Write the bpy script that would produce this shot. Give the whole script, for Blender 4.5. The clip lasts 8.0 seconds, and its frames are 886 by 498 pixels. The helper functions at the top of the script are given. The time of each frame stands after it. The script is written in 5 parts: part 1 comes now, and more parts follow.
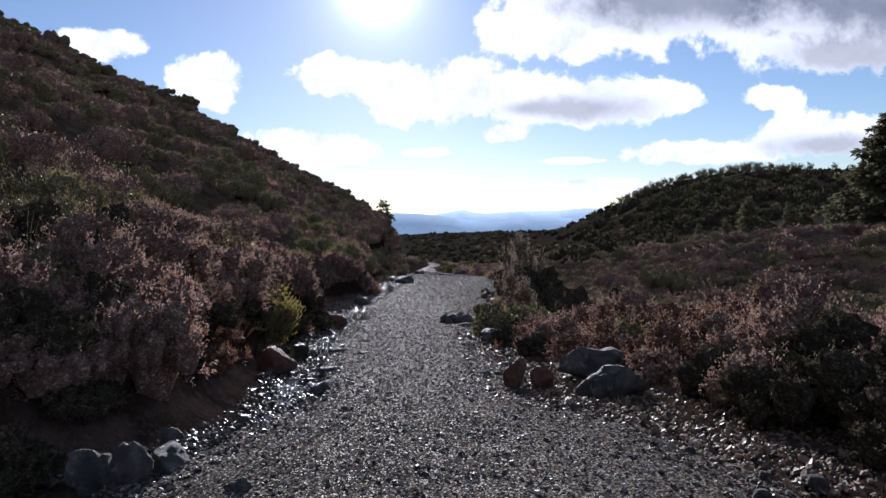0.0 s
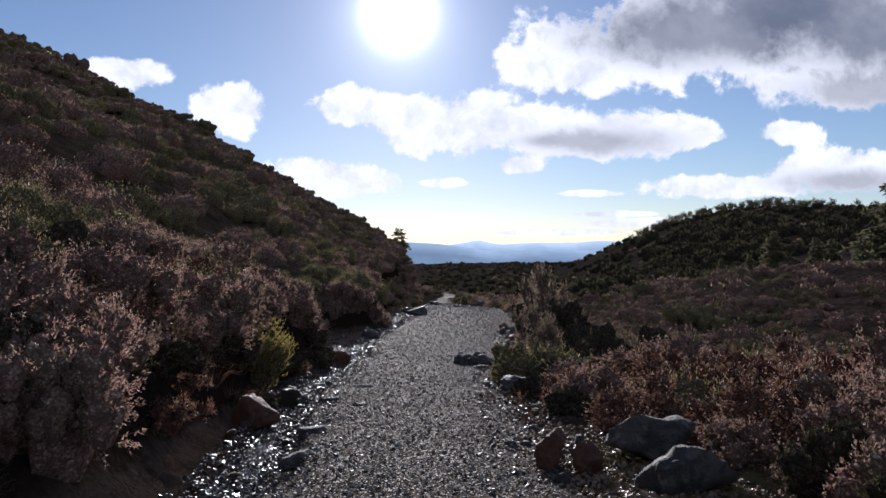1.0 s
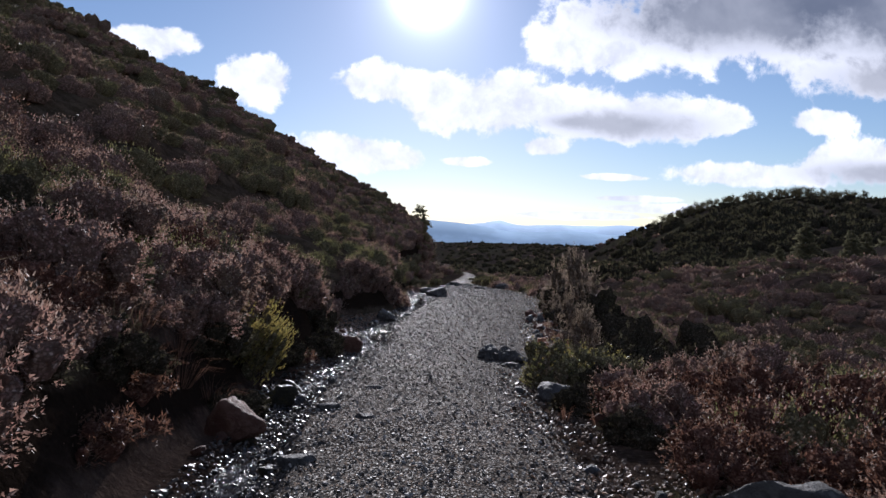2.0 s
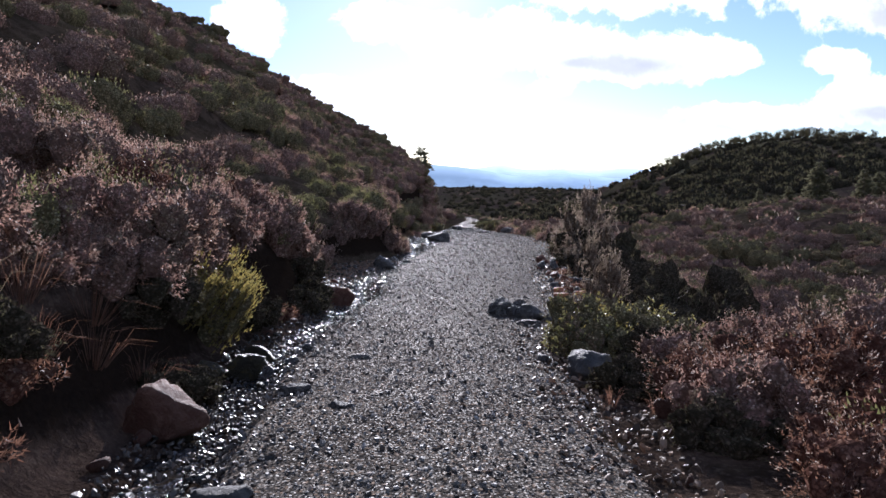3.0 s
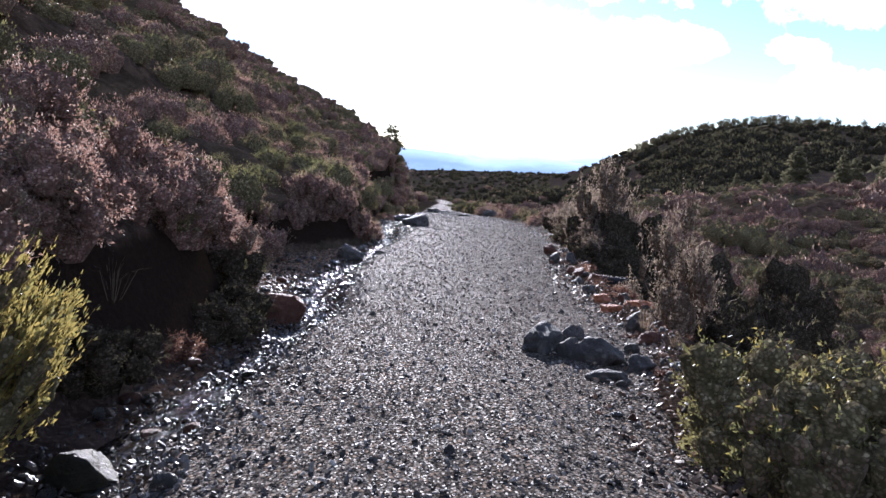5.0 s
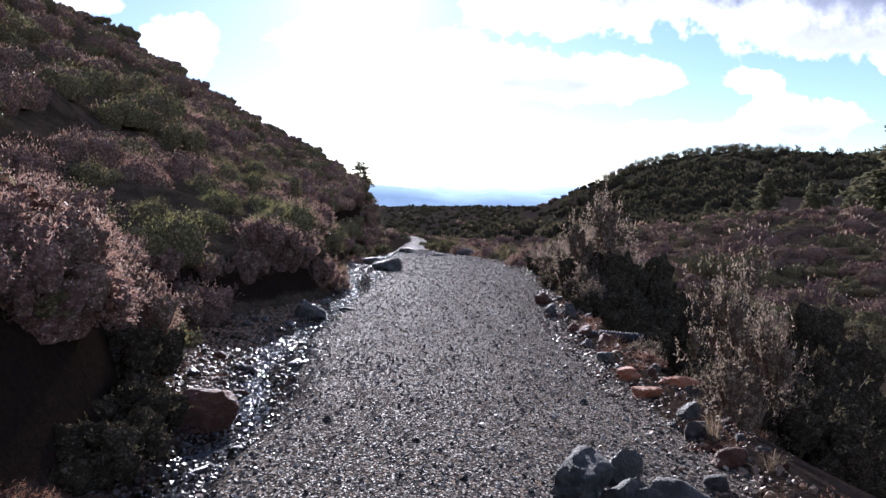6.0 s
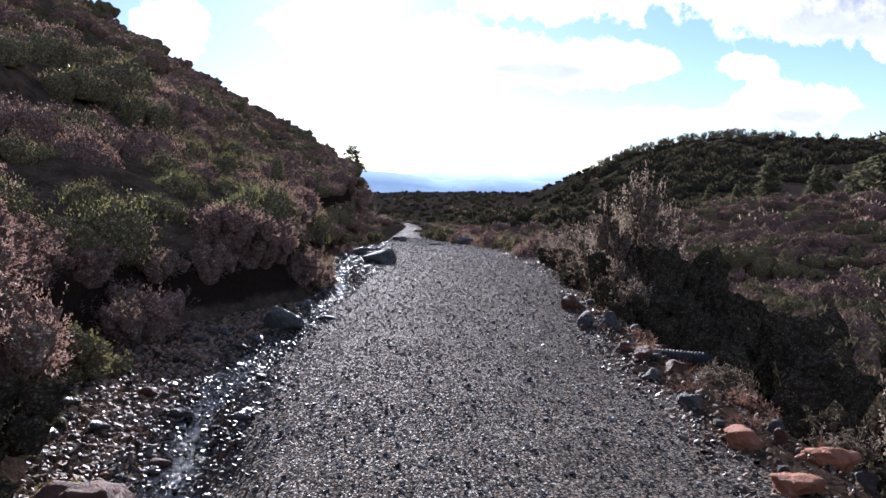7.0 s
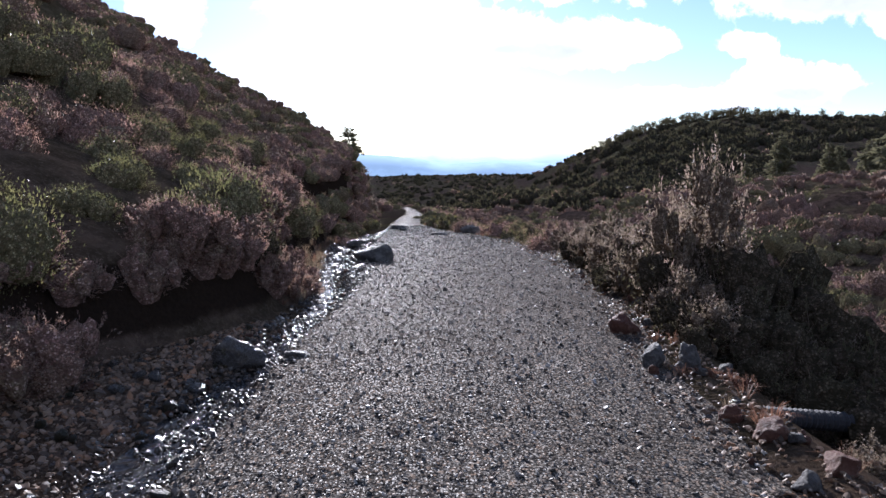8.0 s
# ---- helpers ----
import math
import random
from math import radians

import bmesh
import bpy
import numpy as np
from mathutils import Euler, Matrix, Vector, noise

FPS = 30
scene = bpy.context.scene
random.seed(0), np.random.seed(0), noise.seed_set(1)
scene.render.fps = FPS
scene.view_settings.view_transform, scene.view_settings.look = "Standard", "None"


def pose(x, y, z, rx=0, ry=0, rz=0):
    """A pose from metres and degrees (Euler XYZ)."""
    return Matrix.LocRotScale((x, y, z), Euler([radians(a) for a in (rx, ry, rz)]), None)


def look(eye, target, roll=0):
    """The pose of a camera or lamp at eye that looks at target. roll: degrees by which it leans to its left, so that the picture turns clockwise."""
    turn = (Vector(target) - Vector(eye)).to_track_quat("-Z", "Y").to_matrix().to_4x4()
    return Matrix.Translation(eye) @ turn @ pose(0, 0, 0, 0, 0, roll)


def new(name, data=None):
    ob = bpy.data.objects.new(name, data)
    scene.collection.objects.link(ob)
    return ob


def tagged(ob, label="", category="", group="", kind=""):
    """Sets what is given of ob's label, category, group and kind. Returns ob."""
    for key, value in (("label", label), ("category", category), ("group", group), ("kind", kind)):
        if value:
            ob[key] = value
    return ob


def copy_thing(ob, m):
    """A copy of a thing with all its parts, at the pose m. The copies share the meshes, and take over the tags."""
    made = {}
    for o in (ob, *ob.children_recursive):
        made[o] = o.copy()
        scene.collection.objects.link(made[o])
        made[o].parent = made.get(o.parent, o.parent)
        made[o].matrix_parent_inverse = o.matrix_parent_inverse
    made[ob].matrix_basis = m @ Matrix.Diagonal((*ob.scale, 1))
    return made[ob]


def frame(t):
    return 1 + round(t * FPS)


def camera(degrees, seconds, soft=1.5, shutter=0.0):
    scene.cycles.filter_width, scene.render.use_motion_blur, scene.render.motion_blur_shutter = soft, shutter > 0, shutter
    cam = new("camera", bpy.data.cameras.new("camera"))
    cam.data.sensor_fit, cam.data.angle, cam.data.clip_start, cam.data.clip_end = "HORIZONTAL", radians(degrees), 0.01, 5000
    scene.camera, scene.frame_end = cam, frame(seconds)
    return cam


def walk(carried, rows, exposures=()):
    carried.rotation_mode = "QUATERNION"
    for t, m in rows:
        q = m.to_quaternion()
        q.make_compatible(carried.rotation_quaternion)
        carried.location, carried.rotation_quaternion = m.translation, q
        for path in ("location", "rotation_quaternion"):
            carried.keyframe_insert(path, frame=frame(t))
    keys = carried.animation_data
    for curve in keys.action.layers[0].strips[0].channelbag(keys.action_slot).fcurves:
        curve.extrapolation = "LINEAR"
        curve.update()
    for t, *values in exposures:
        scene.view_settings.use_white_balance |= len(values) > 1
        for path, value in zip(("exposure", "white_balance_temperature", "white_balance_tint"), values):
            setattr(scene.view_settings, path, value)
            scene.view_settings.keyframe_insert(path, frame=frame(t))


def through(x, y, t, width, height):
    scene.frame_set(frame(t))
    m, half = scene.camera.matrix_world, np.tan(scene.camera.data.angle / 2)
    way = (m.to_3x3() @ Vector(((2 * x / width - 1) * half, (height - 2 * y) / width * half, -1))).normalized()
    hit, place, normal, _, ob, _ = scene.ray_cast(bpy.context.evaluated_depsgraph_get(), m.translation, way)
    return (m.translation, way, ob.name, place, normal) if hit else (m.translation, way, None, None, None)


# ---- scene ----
cam = camera(66.6, 8.0)
PATH = [
    (0, (0.647, 0.229, 3.022), (0.77, 2.224, 2.954), -1.6),
    (0.1, (0.707, 0.33, 2.967), (0.758, 2.329, 2.905), -1.5),
    (0.2, (0.737, 0.441, 2.947), (0.812, 2.44, 2.925), -0.7),
    (0.3, (0.673, 0.636, 2.982), (0.788, 2.632, 3.004), 1.3),
    (0.4, (0.714, 0.756, 2.998), (0.91, 2.746, 2.949), -0.4),
    (0.5, (0.654, 0.952, 2.973), (0.772, 2.949, 3.003), 1.5),
    (1, (0.746, 1.658, 2.989), (0.823, 3.656, 3.011), -0.6),
    (1.5, (0.701, 2.399, 2.996), (0.742, 4.398, 2.979), 2.2),
    (2.8, (0.706, 4.396, 2.912), (0.678, 6.39, 2.752), 0.0),
    (3, (0.714, 4.757, 2.844), (0.728, 6.747, 2.639), 1.0),
    (3.5, (0.635, 5.578, 2.806), (0.682, 7.569, 2.614), 1.1),
    (4, (0.567, 6.438, 2.657), (0.669, 8.424, 2.447), 0.5),
    (4.5, (0.5, 7.348, 2.563), (0.583, 9.33, 2.312), 0.9),
    (5, (0.454, 8.238, 2.55), (0.563, 10.22, 2.298), 1.7),
    (5.2, (0.425, 8.594, 2.589), (0.534, 10.586, 2.446), 1.1),
    (6.3, (0.531, 10.636, 2.613), (0.733, 12.62, 2.46), 0.1),
    (6.5, (0.535, 11.073, 2.558), (0.72, 13.058, 2.392), 0.5),
    (7, (0.553, 12.136, 2.545), (0.761, 14.116, 2.357), 0.1),
    (7.5, (0.64, 13.263, 2.577), (0.855, 15.244, 2.4), -0.2),
    (8, (0.71, 14.393, 2.565), (0.915, 16.369, 2.327), -0.6),
]
walk(cam, [(t, look(eye, target, roll)) for t, eye, target, roll in PATH],
     [(0.0, 0.8, 5650, 17), (0.5, 0.85, 5650, 17), (1.0, 0.6, 5800, 17), (1.7, 0.6, 5750, 17), (2.8, 1.1, 5600, 19), (3.3, 1.48, 5550, 20), (4.2, 1.47, 5500, 20), (5.0, 1.82, 5550, 20), (6.4, 1.42, 5550, 20), (8.0, 1.55, 5550, 19)])

# ---- world, sun, exposure ----
SUN_DIR = Vector((-0.024, 1.0, 0.362)).normalized()
SUN_EL = math.asin(SUN_DIR.z)


def link(tree, a, b):
    tree.links.new(a, b)


def mathn(tree, op, a, b=None, clamp=False):
    n = tree.nodes.new("ShaderNodeMath")
    n.operation, n.use_clamp = op, clamp
    for i, v in enumerate((a, b)):
        if v is None:
            continue
        if isinstance(v, (int, float)):
            n.inputs[i].default_value = v
        else:
            tree.links.new(v, n.inputs[i])
    return n.outputs[0]


def ramp(tree, value, lo, hi, a=0.0, b=1.0):
    n = tree.nodes.new("ShaderNodeMapRange")
    n.interpolation_type = "SMOOTHSTEP"
    tree.links.new(value, n.inputs["Value"])
    n.inputs["From Min"].default_value, n.inputs["From Max"].default_value = lo, hi
    n.inputs["To Min"].default_value, n.inputs["To Max"].default_value = a, b
    return n.outputs["Result"]


def mixc(tree, fac, a, b):
    n = tree.nodes.new("ShaderNodeMix")
    n.data_type = "RGBA"
    for sock, v in ((n.inputs[0], fac), (n.inputs[6], a), (n.inputs[7], b)):
        if isinstance(v, (int, float)):
            sock.default_value = v
        elif isinstance(v, tuple):
            sock.default_value = (*v, 1)
        else:
            tree.links.new(v, sock)
    return n.outputs[2]


def noise_tex(tree, scale, detail=4.0, rough=0.55, vector=None, dist=0.0):
    n = tree.nodes.new("ShaderNodeTexNoise")
    n.inputs["Scale"].default_value, n.inputs["Detail"].default_value = scale, detail
    n.inputs["Roughness"].default_value, n.inputs["Distortion"].default_value = rough, dist
    if vector is not None:
        tree.links.new(vector, n.inputs["Vector"])
    return n.outputs["Fac"]


world = bpy.data.worlds.new("sky")
world.use_nodes = True
scene.world = world
wt = world.node_tree
wt.nodes.clear()
w_out = wt.nodes.new("ShaderNodeOutputWorld")
w_bg = wt.nodes.new("ShaderNodeBackground")
sky = wt.nodes.new("ShaderNodeTexSky")
sky.sky_type = "NISHITA"
sky.sun_disc = False
sky.sun_elevation = SUN_EL
sky.sun_rotation = math.atan2(SUN_DIR.x, SUN_DIR.y)
sky.altitude, sky.air_density, sky.dust_density, sky.ozone_density = 300, 1.0, 0.15, 2.6
SKY_STRENGTH = 0.10

geo = wt.nodes.new("ShaderNodeTexCoord")
sep = wt.nodes.new("ShaderNodeSeparateXYZ")
link(wt, geo.outputs["Generated"], sep.inputs[0])
dx, dy, dz = sep.outputs
ahead = mathn(wt, "MAXIMUM", dy, 0.2)
cu, cv = mathn(wt, "DIVIDE", dx, ahead), mathn(wt, "DIVIDE", dz, ahead)
comb = wt.nodes.new("ShaderNodeCombineXYZ")
link(wt, cu, comb.inputs[0])
link(wt, cv, comb.inputs[1])
uv = comb.outputs[0]
puff = noise_tex(wt, 9.0, 8.0, 0.62, uv, 0.3)
puff2 = noise_tex(wt, 26.0, 6.0, 0.6, uv, 0.2)
# Cumulus heaps: centre and half widths on the sky.
HEAPS = [(-0.272, 0.222, 0.062, 0.040), (-0.43, 0.272, 0.08, 0.03), (-0.088, 0.222, 0.075, 0.034), (0.0, 0.198, 0.07, 0.050),
         (0.088, 0.196, 0.085, 0.056), (0.196, 0.183, 0.09, 0.046), (0.31, 0.181, 0.10, 0.042), (0.41, 0.182, 0.055, 0.030),
         (0.155, 0.135, 0.045, 0.016), (-0.15, 0.118, 0.085, 0.034), (-0.075, 0.112, 0.06, 0.022), (0.04, 0.109, 0.04, 0.008),
         (0.24, 0.29, 0.13, 0.055), (0.37, 0.305, 0.16, 0.055), (0.56, 0.305, 0.2, 0.055), (0.46, 0.34, 0.26, 0.085), (0.75, 0.34, 0.32, 0.11), (0.66, 0.27, 0.22, 0.055),
         (0.82, 0.215, 0.08, 0.03), (0.565, 0.182, 0.055, 0.022), (0.46, 0.101, 0.13, 0.020), (0.64, 0.126, 0.14, 0.034),
         (0.26, 0.092, 0.06, 0.006), (0.285, 0.061, 0.07, 0.006), (0.21, 0.034, 0.12, 0.007), (0.33, 0.047, 0.10, 0.008)]


def heaped(rows):
    """How far inside the nearest of some ellipses on the sky: 1 in the middle, 0 on the rim."""
    total = None
    for hu, hv, su, sv in rows:
        sub = wt.nodes.new("ShaderNodeVectorMath")
        sub.operation = "SUBTRACT"
        link(wt, uv, sub.inputs[0])
        sub.inputs[1].default_value = (hu, hv, 0)
        mul = wt.nodes.new("ShaderNodeVectorMath")
        mul.operation = "MULTIPLY"
        link(wt, sub.outputs[0], mul.inputs[0])
        mul.inputs[1].default_value = (1 / su, 1 / sv, 0)
        ln = wt.nodes.new("ShaderNodeVectorMath")
        ln.operation = "LENGTH"
        link(wt, mul.outputs[0], ln.inputs[0])
        one = mathn(wt, "SUBTRACT", 1.0, ln.outputs["Value"])
        total = one if total is None else mathn(wt, "SMOOTH_MAX", total, one)
    return total


field = heaped(HEAPS)
ragged = mathn(wt, "ADD", mathn(wt, "MULTIPLY", mathn(wt, "SUBTRACT", puff, 0.5), 3.0), mathn(wt, "MULTIPLY", mathn(wt, "SUBTRACT", puff2, 0.5), 1.5))
cover = ramp(wt, mathn(wt, "ADD", mathn(wt, "MULTIPLY", field, 1.7), ragged), 0.0, 0.42)
front = ramp(wt, dy, 0.25, 0.45)
# Broken cloud over the rest of the sky, unseen, cover tuned for fill light.
high = noise_tex(wt, 2.2, 7.0, 0.6, geo.outputs["Generated"], 0.2)
rest = mathn(wt, "MULTIPLY", ramp(wt, high, 0.48, 0.70), mathn(wt, "SUBTRACT", 1.0, front))
up = ramp(wt, dz, -0.01, 0.03)
cover = mathn(wt, "MULTIPLY", mathn(wt, "ADD", mathn(wt, "MULTIPLY", cover, front), rest, True), up)
# Grey bases where the cloud is thick.
GREY = [(0.43, 0.335, 0.22, 0.062), (0.72, 0.34, 0.26, 0.075), (0.58, 0.37, 0.3, 0.07)]
FAINT = [(0.29, 0.170, 0.13, 0.026), (0.72, 0.245, 0.20, 0.04), (0.66, 0.108, 0.14, 0.022), (0.20, 0.172, 0.06, 0.014)]


wisp = mathn(wt, "MULTIPLY", mathn(wt, "ADD", mathn(wt, "SUBTRACT", puff, 0.5), mathn(wt, "MULTIPLY", mathn(wt, "SUBTRACT", puff2, 0.5), 0.7)), 3.0)
shade = ramp(wt, mathn(wt, "ADD", heaped(GREY), mathn(wt, "MULTIPLY", wisp, 0.45)), -0.15, 0.65)
faint = ramp(wt, mathn(wt, "ADD", heaped(FAINT), mathn(wt, "MULTIPLY", wisp, 0.7)), -0.2, 0.9, 0.0, 0.75)
lit = mixc(wt, ramp(wt, mathn(wt, "ADD", mathn(wt, "MULTIPLY", puff, 0.6), mathn(wt, "MULTIPLY", puff2, 0.4)), 0.35, 0.62), (1.25, 1.27, 1.32), (1.85, 1.85, 1.85))
lit = mixc(wt, faint, lit, (0.56, 0.58, 0.63))
slate = mixc(wt, ramp(wt, mathn(wt, "ADD", noise_tex(wt, 5.0, 5.0, 0.55, uv, 0.2), mathn(wt, "MULTIPLY", puff, 0.3)), 0.5, 0.85), (0.27, 0.31, 0.40), (0.62, 0.65, 0.72))
cloud_col = mixc(wt, shade, lit, slate)
sky_mul = wt.nodes.new("ShaderNodeVectorMath")
sky_mul.operation = "MULTIPLY"
link(wt, sky.outputs[0], sky_mul.inputs[0])
sky_mul.inputs[1].default_value = (SKY_STRENGTH * 1.48, SKY_STRENGTH * 1.4, SKY_STRENGTH * 1.36)
dot = wt.nodes.new("ShaderNodeVectorMath")
dot.operation = "DOT_PRODUCT"
link(wt, geo.outputs["Generated"], dot.inputs[0])
dot.inputs[1].default_value = SUN_DIR
near_sun = mathn(wt, "MAXIMUM", dot.outputs["Value"], 0.0)
halo = mathn(wt, "ADD", mathn(wt, "MULTIPLY", mathn(wt, "POWER", near_sun, 1600.0), 5.0), mathn(wt, "ADD", mathn(wt, "MULTIPLY", mathn(wt, "POWER", near_sun, 300.0), 0.7), mathn(wt, "MULTIPLY", mathn(wt, "POWER", near_sun, 40.0), 0.05)))
glow = wt.nodes.new("ShaderNodeVectorMath")
glow.operation = "ADD"
link(wt, mixc(wt, cover, sky_mul.outputs[0], cloud_col), glow.inputs[0])
link(wt, halo, glow.inputs[1])
link(wt, glow.outputs[0], w_bg.inputs["Color"])
w_bg.inputs["Strength"].default_value = 0.40
link(wt, w_bg.outputs[0], w_out.inputs[0])

sun = new("sun", bpy.data.lights.new("sun", "SUN"))
sun.data.energy, sun.data.angle, sun.data.color = 5.0, radians(0.53), (1.0, 0.94, 0.84)
sun.matrix_world = look((0, 0, 60), Vector((0, 0, 60)) - SUN_DIR)


# ---- materials ----
def material(name):
    m = bpy.data.materials.new(name)
    m.use_nodes = True
    t = m.node_tree
    b = t.nodes["Principled BSDF"]
    return m, t, b, t.nodes["Material Output"]


def bump(t, b, height, strength, distance):
    n = t.nodes.new("ShaderNodeBump")
    n.inputs["Strength"].default_value, n.inputs["Distance"].default_value = strength, distance
    link(t, height, n.inputs["Height"])
    link(t, n.outputs[0], b.inputs["Normal"])


def matte(t, out, col):
    """A surface with no gloss at all."""
    d = t.nodes.new("ShaderNodeBsdfDiffuse")
    d.inputs["Roughness"].default_value = 1.0
    link(t, col, d.inputs["Color"])
    link(t, d.outputs[0], out.inputs["Surface"])
    return d


def place(t):
    return t.nodes.new("ShaderNodeTexCoord").outputs["Object"]


def island(t):
    return t.nodes.new("ShaderNodeNewGeometry").outputs["Random Per Island"]


def leaf_mat(name, a, b_, c, through=0.35, rough=0.55):
    """Small leaves: colour varies by leaf and in patches over the ground, and light shines through."""
    m, t, b, out = material(name)
    g = t.nodes.new("ShaderNodeNewGeometry")
    patch = noise_tex(t, 0.9, 3.0, 0.6, g.outputs["Position"])
    col = mixc(t, ramp(t, patch, 0.38, 0.62), a, b_)
    col = mixc(t, mathn(t, "MULTIPLY", g.outputs["Random Per Island"], 0.7), col, c)
    link(t, col, b.inputs["Base Color"])
    b.inputs["Roughness"].default_value = rough
    b.inputs["Specular IOR Level"].default_value = 0.3 if rough < 0.9 else 0.05
    tr = t.nodes.new("ShaderNodeBsdfTranslucent")
    link(t, col, tr.inputs["Color"])
    mx = t.nodes.new("ShaderNodeMixShader")
    mx.inputs[0].default_value = through
    link(t, b.outputs[0], mx.inputs[1])
    link(t, tr.outputs[0], mx.inputs[2])
    link(t, mx.outputs[0], out.inputs["Surface"])
    return m


def mass_mat(name, tones, tip):
    """Close-grown leafy shoots seen from outside: every leaf at its own tilt and tone, the shade in the gaps between
    put into the colour, each clump of its own colour.
    """
    m, t, b, out = material(name)
    g = t.nodes.new("ShaderNodeNewGeometry")
    p, r = g.outputs["Position"], g.outputs["Random Per Island"]

    def cells(scale):
        v = t.nodes.new("ShaderNodeTexVoronoi")
        v.inputs["Scale"].default_value = scale
        link(t, p, v.inputs["Vector"])
        c = t.nodes.new("ShaderNodeSeparateColor")
        link(t, v.outputs["Color"], c.inputs[0])
        return v, c

    leaf, hue = cells(58)
    tuft, hue2 = cells(17)
    mid = noise_tex(t, 7, 4, 0.65, p)
    col = mixc(t, ramp(t, r, 0.25, 0.6), tones[0], tones[1])
    col = mixc(t, ramp(t, mathn(t, "FRACT", mathn(t, "MULTIPLY", r, 5.7)), 0.6, 0.9), col, tones[2])
    col = mixc(t, ramp(t, hue2.outputs[0], 0.2, 0.9, 0, 0.45), col, tones[2])
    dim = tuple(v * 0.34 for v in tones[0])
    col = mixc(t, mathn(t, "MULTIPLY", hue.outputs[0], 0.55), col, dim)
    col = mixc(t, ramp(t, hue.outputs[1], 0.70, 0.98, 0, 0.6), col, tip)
    # Shade between leaves and between tufts, painted as dark gaps.
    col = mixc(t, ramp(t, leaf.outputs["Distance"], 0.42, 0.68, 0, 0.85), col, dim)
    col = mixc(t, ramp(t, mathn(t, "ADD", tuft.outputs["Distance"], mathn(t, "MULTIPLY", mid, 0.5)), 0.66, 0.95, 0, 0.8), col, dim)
    d = matte(t, out, col)
    off = t.nodes.new("ShaderNodeVectorMath")
    off.operation = "SUBTRACT"
    link(t, leaf.outputs["Color"], off.inputs[0])
    off.inputs[1].default_value = (0.5, 0.5, 0.4)
    scl = t.nodes.new("ShaderNodeVectorMath")
    scl.operation = "SCALE"
    link(t, off.outputs[0], scl.inputs[0])
    scl.inputs["Scale"].default_value = 1.5
    add = t.nodes.new("ShaderNodeVectorMath")
    add.operation = "ADD"
    link(t, g.outputs["Normal"], add.inputs[0])
    link(t, scl.outputs[0], add.inputs[1])
    nrm = t.nodes.new("ShaderNodeVectorMath")
    nrm.operation = "NORMALIZE"
    link(t, add.outputs[0], nrm.inputs[0])
    link(t, nrm.outputs[0], d.inputs["Normal"])
    return m


def bark_mat(name, a, b_):
    m, t, b, out = material(name)
    n = noise_tex(t, 30, 4, 0.6, place(t))
    link(t, mixc(t, n, a, b_), b.inputs["Base Color"])
    b.inputs["Roughness"].default_value = 0.85
    bump(t, b, n, 0.5, 0.01)
    return m


def rock_mat(name, a, b_, c, rough=0.7, lichen=(0.42, 0.42, 0.38)):
    m, t, b, out = material(name)
    p = place(t)
    big, fine = noise_tex(t, 6, 7, 0.68, p, 0.6), noise_tex(t, 55, 6, 0.7, p)
    col = mixc(t, ramp(t, big, 0.40, 0.60), a, b_)
    col = mixc(t, mathn(t, "MULTIPLY", fine, 0.5), col, c)
    spots = ramp(t, noise_tex(t, 14, 3, 0.5, p), 0.6, 0.68, 0, 0.5)
    link(t, mixc(t, spots, col, lichen), b.inputs["Base Color"])
    link(t, ramp(t, fine, 0.3, 0.7, rough - 0.12, rough + 0.12), b.inputs["Roughness"])
    b.inputs["Specular IOR Level"].default_value = 0.5 if rough < 0.4 else 0.2
    bump(t, b, mathn(t, "ADD", mathn(t, "MULTIPLY", big, 0.6), mathn(t, "MULTIPLY", fine, 0.5)), 1.0, 0.06)
    return m


def gravel_mat(name, dark, light, warm, rough):
    m, t, b, out = material(name)
    r = island(t)
    col = mixc(t, ramp(t, r, 0.0, 1.0), dark, light)
    col = mixc(t, ramp(t, mathn(t, "FRACT", mathn(t, "MULTIPLY", r, 7.3)), 0.72, 1.0, 0, 0.7), col, warm)
    link(t, col, b.inputs["Base Color"])
    link(t, ramp(t, mathn(t, "FRACT", mathn(t, "MULTIPLY", r, 3.7)), 0, 1, rough - 0.15, rough + 0.2), b.inputs["Roughness"])
    b.inputs["Specular IOR Level"].default_value = 0.07 if rough > 0.5 else 0.38 if rough < 0.4 else 0.14
    bump(t, b, noise_tex(t, 160, 3, 0.6, place(t)), 0.4, 0.004)
    return m


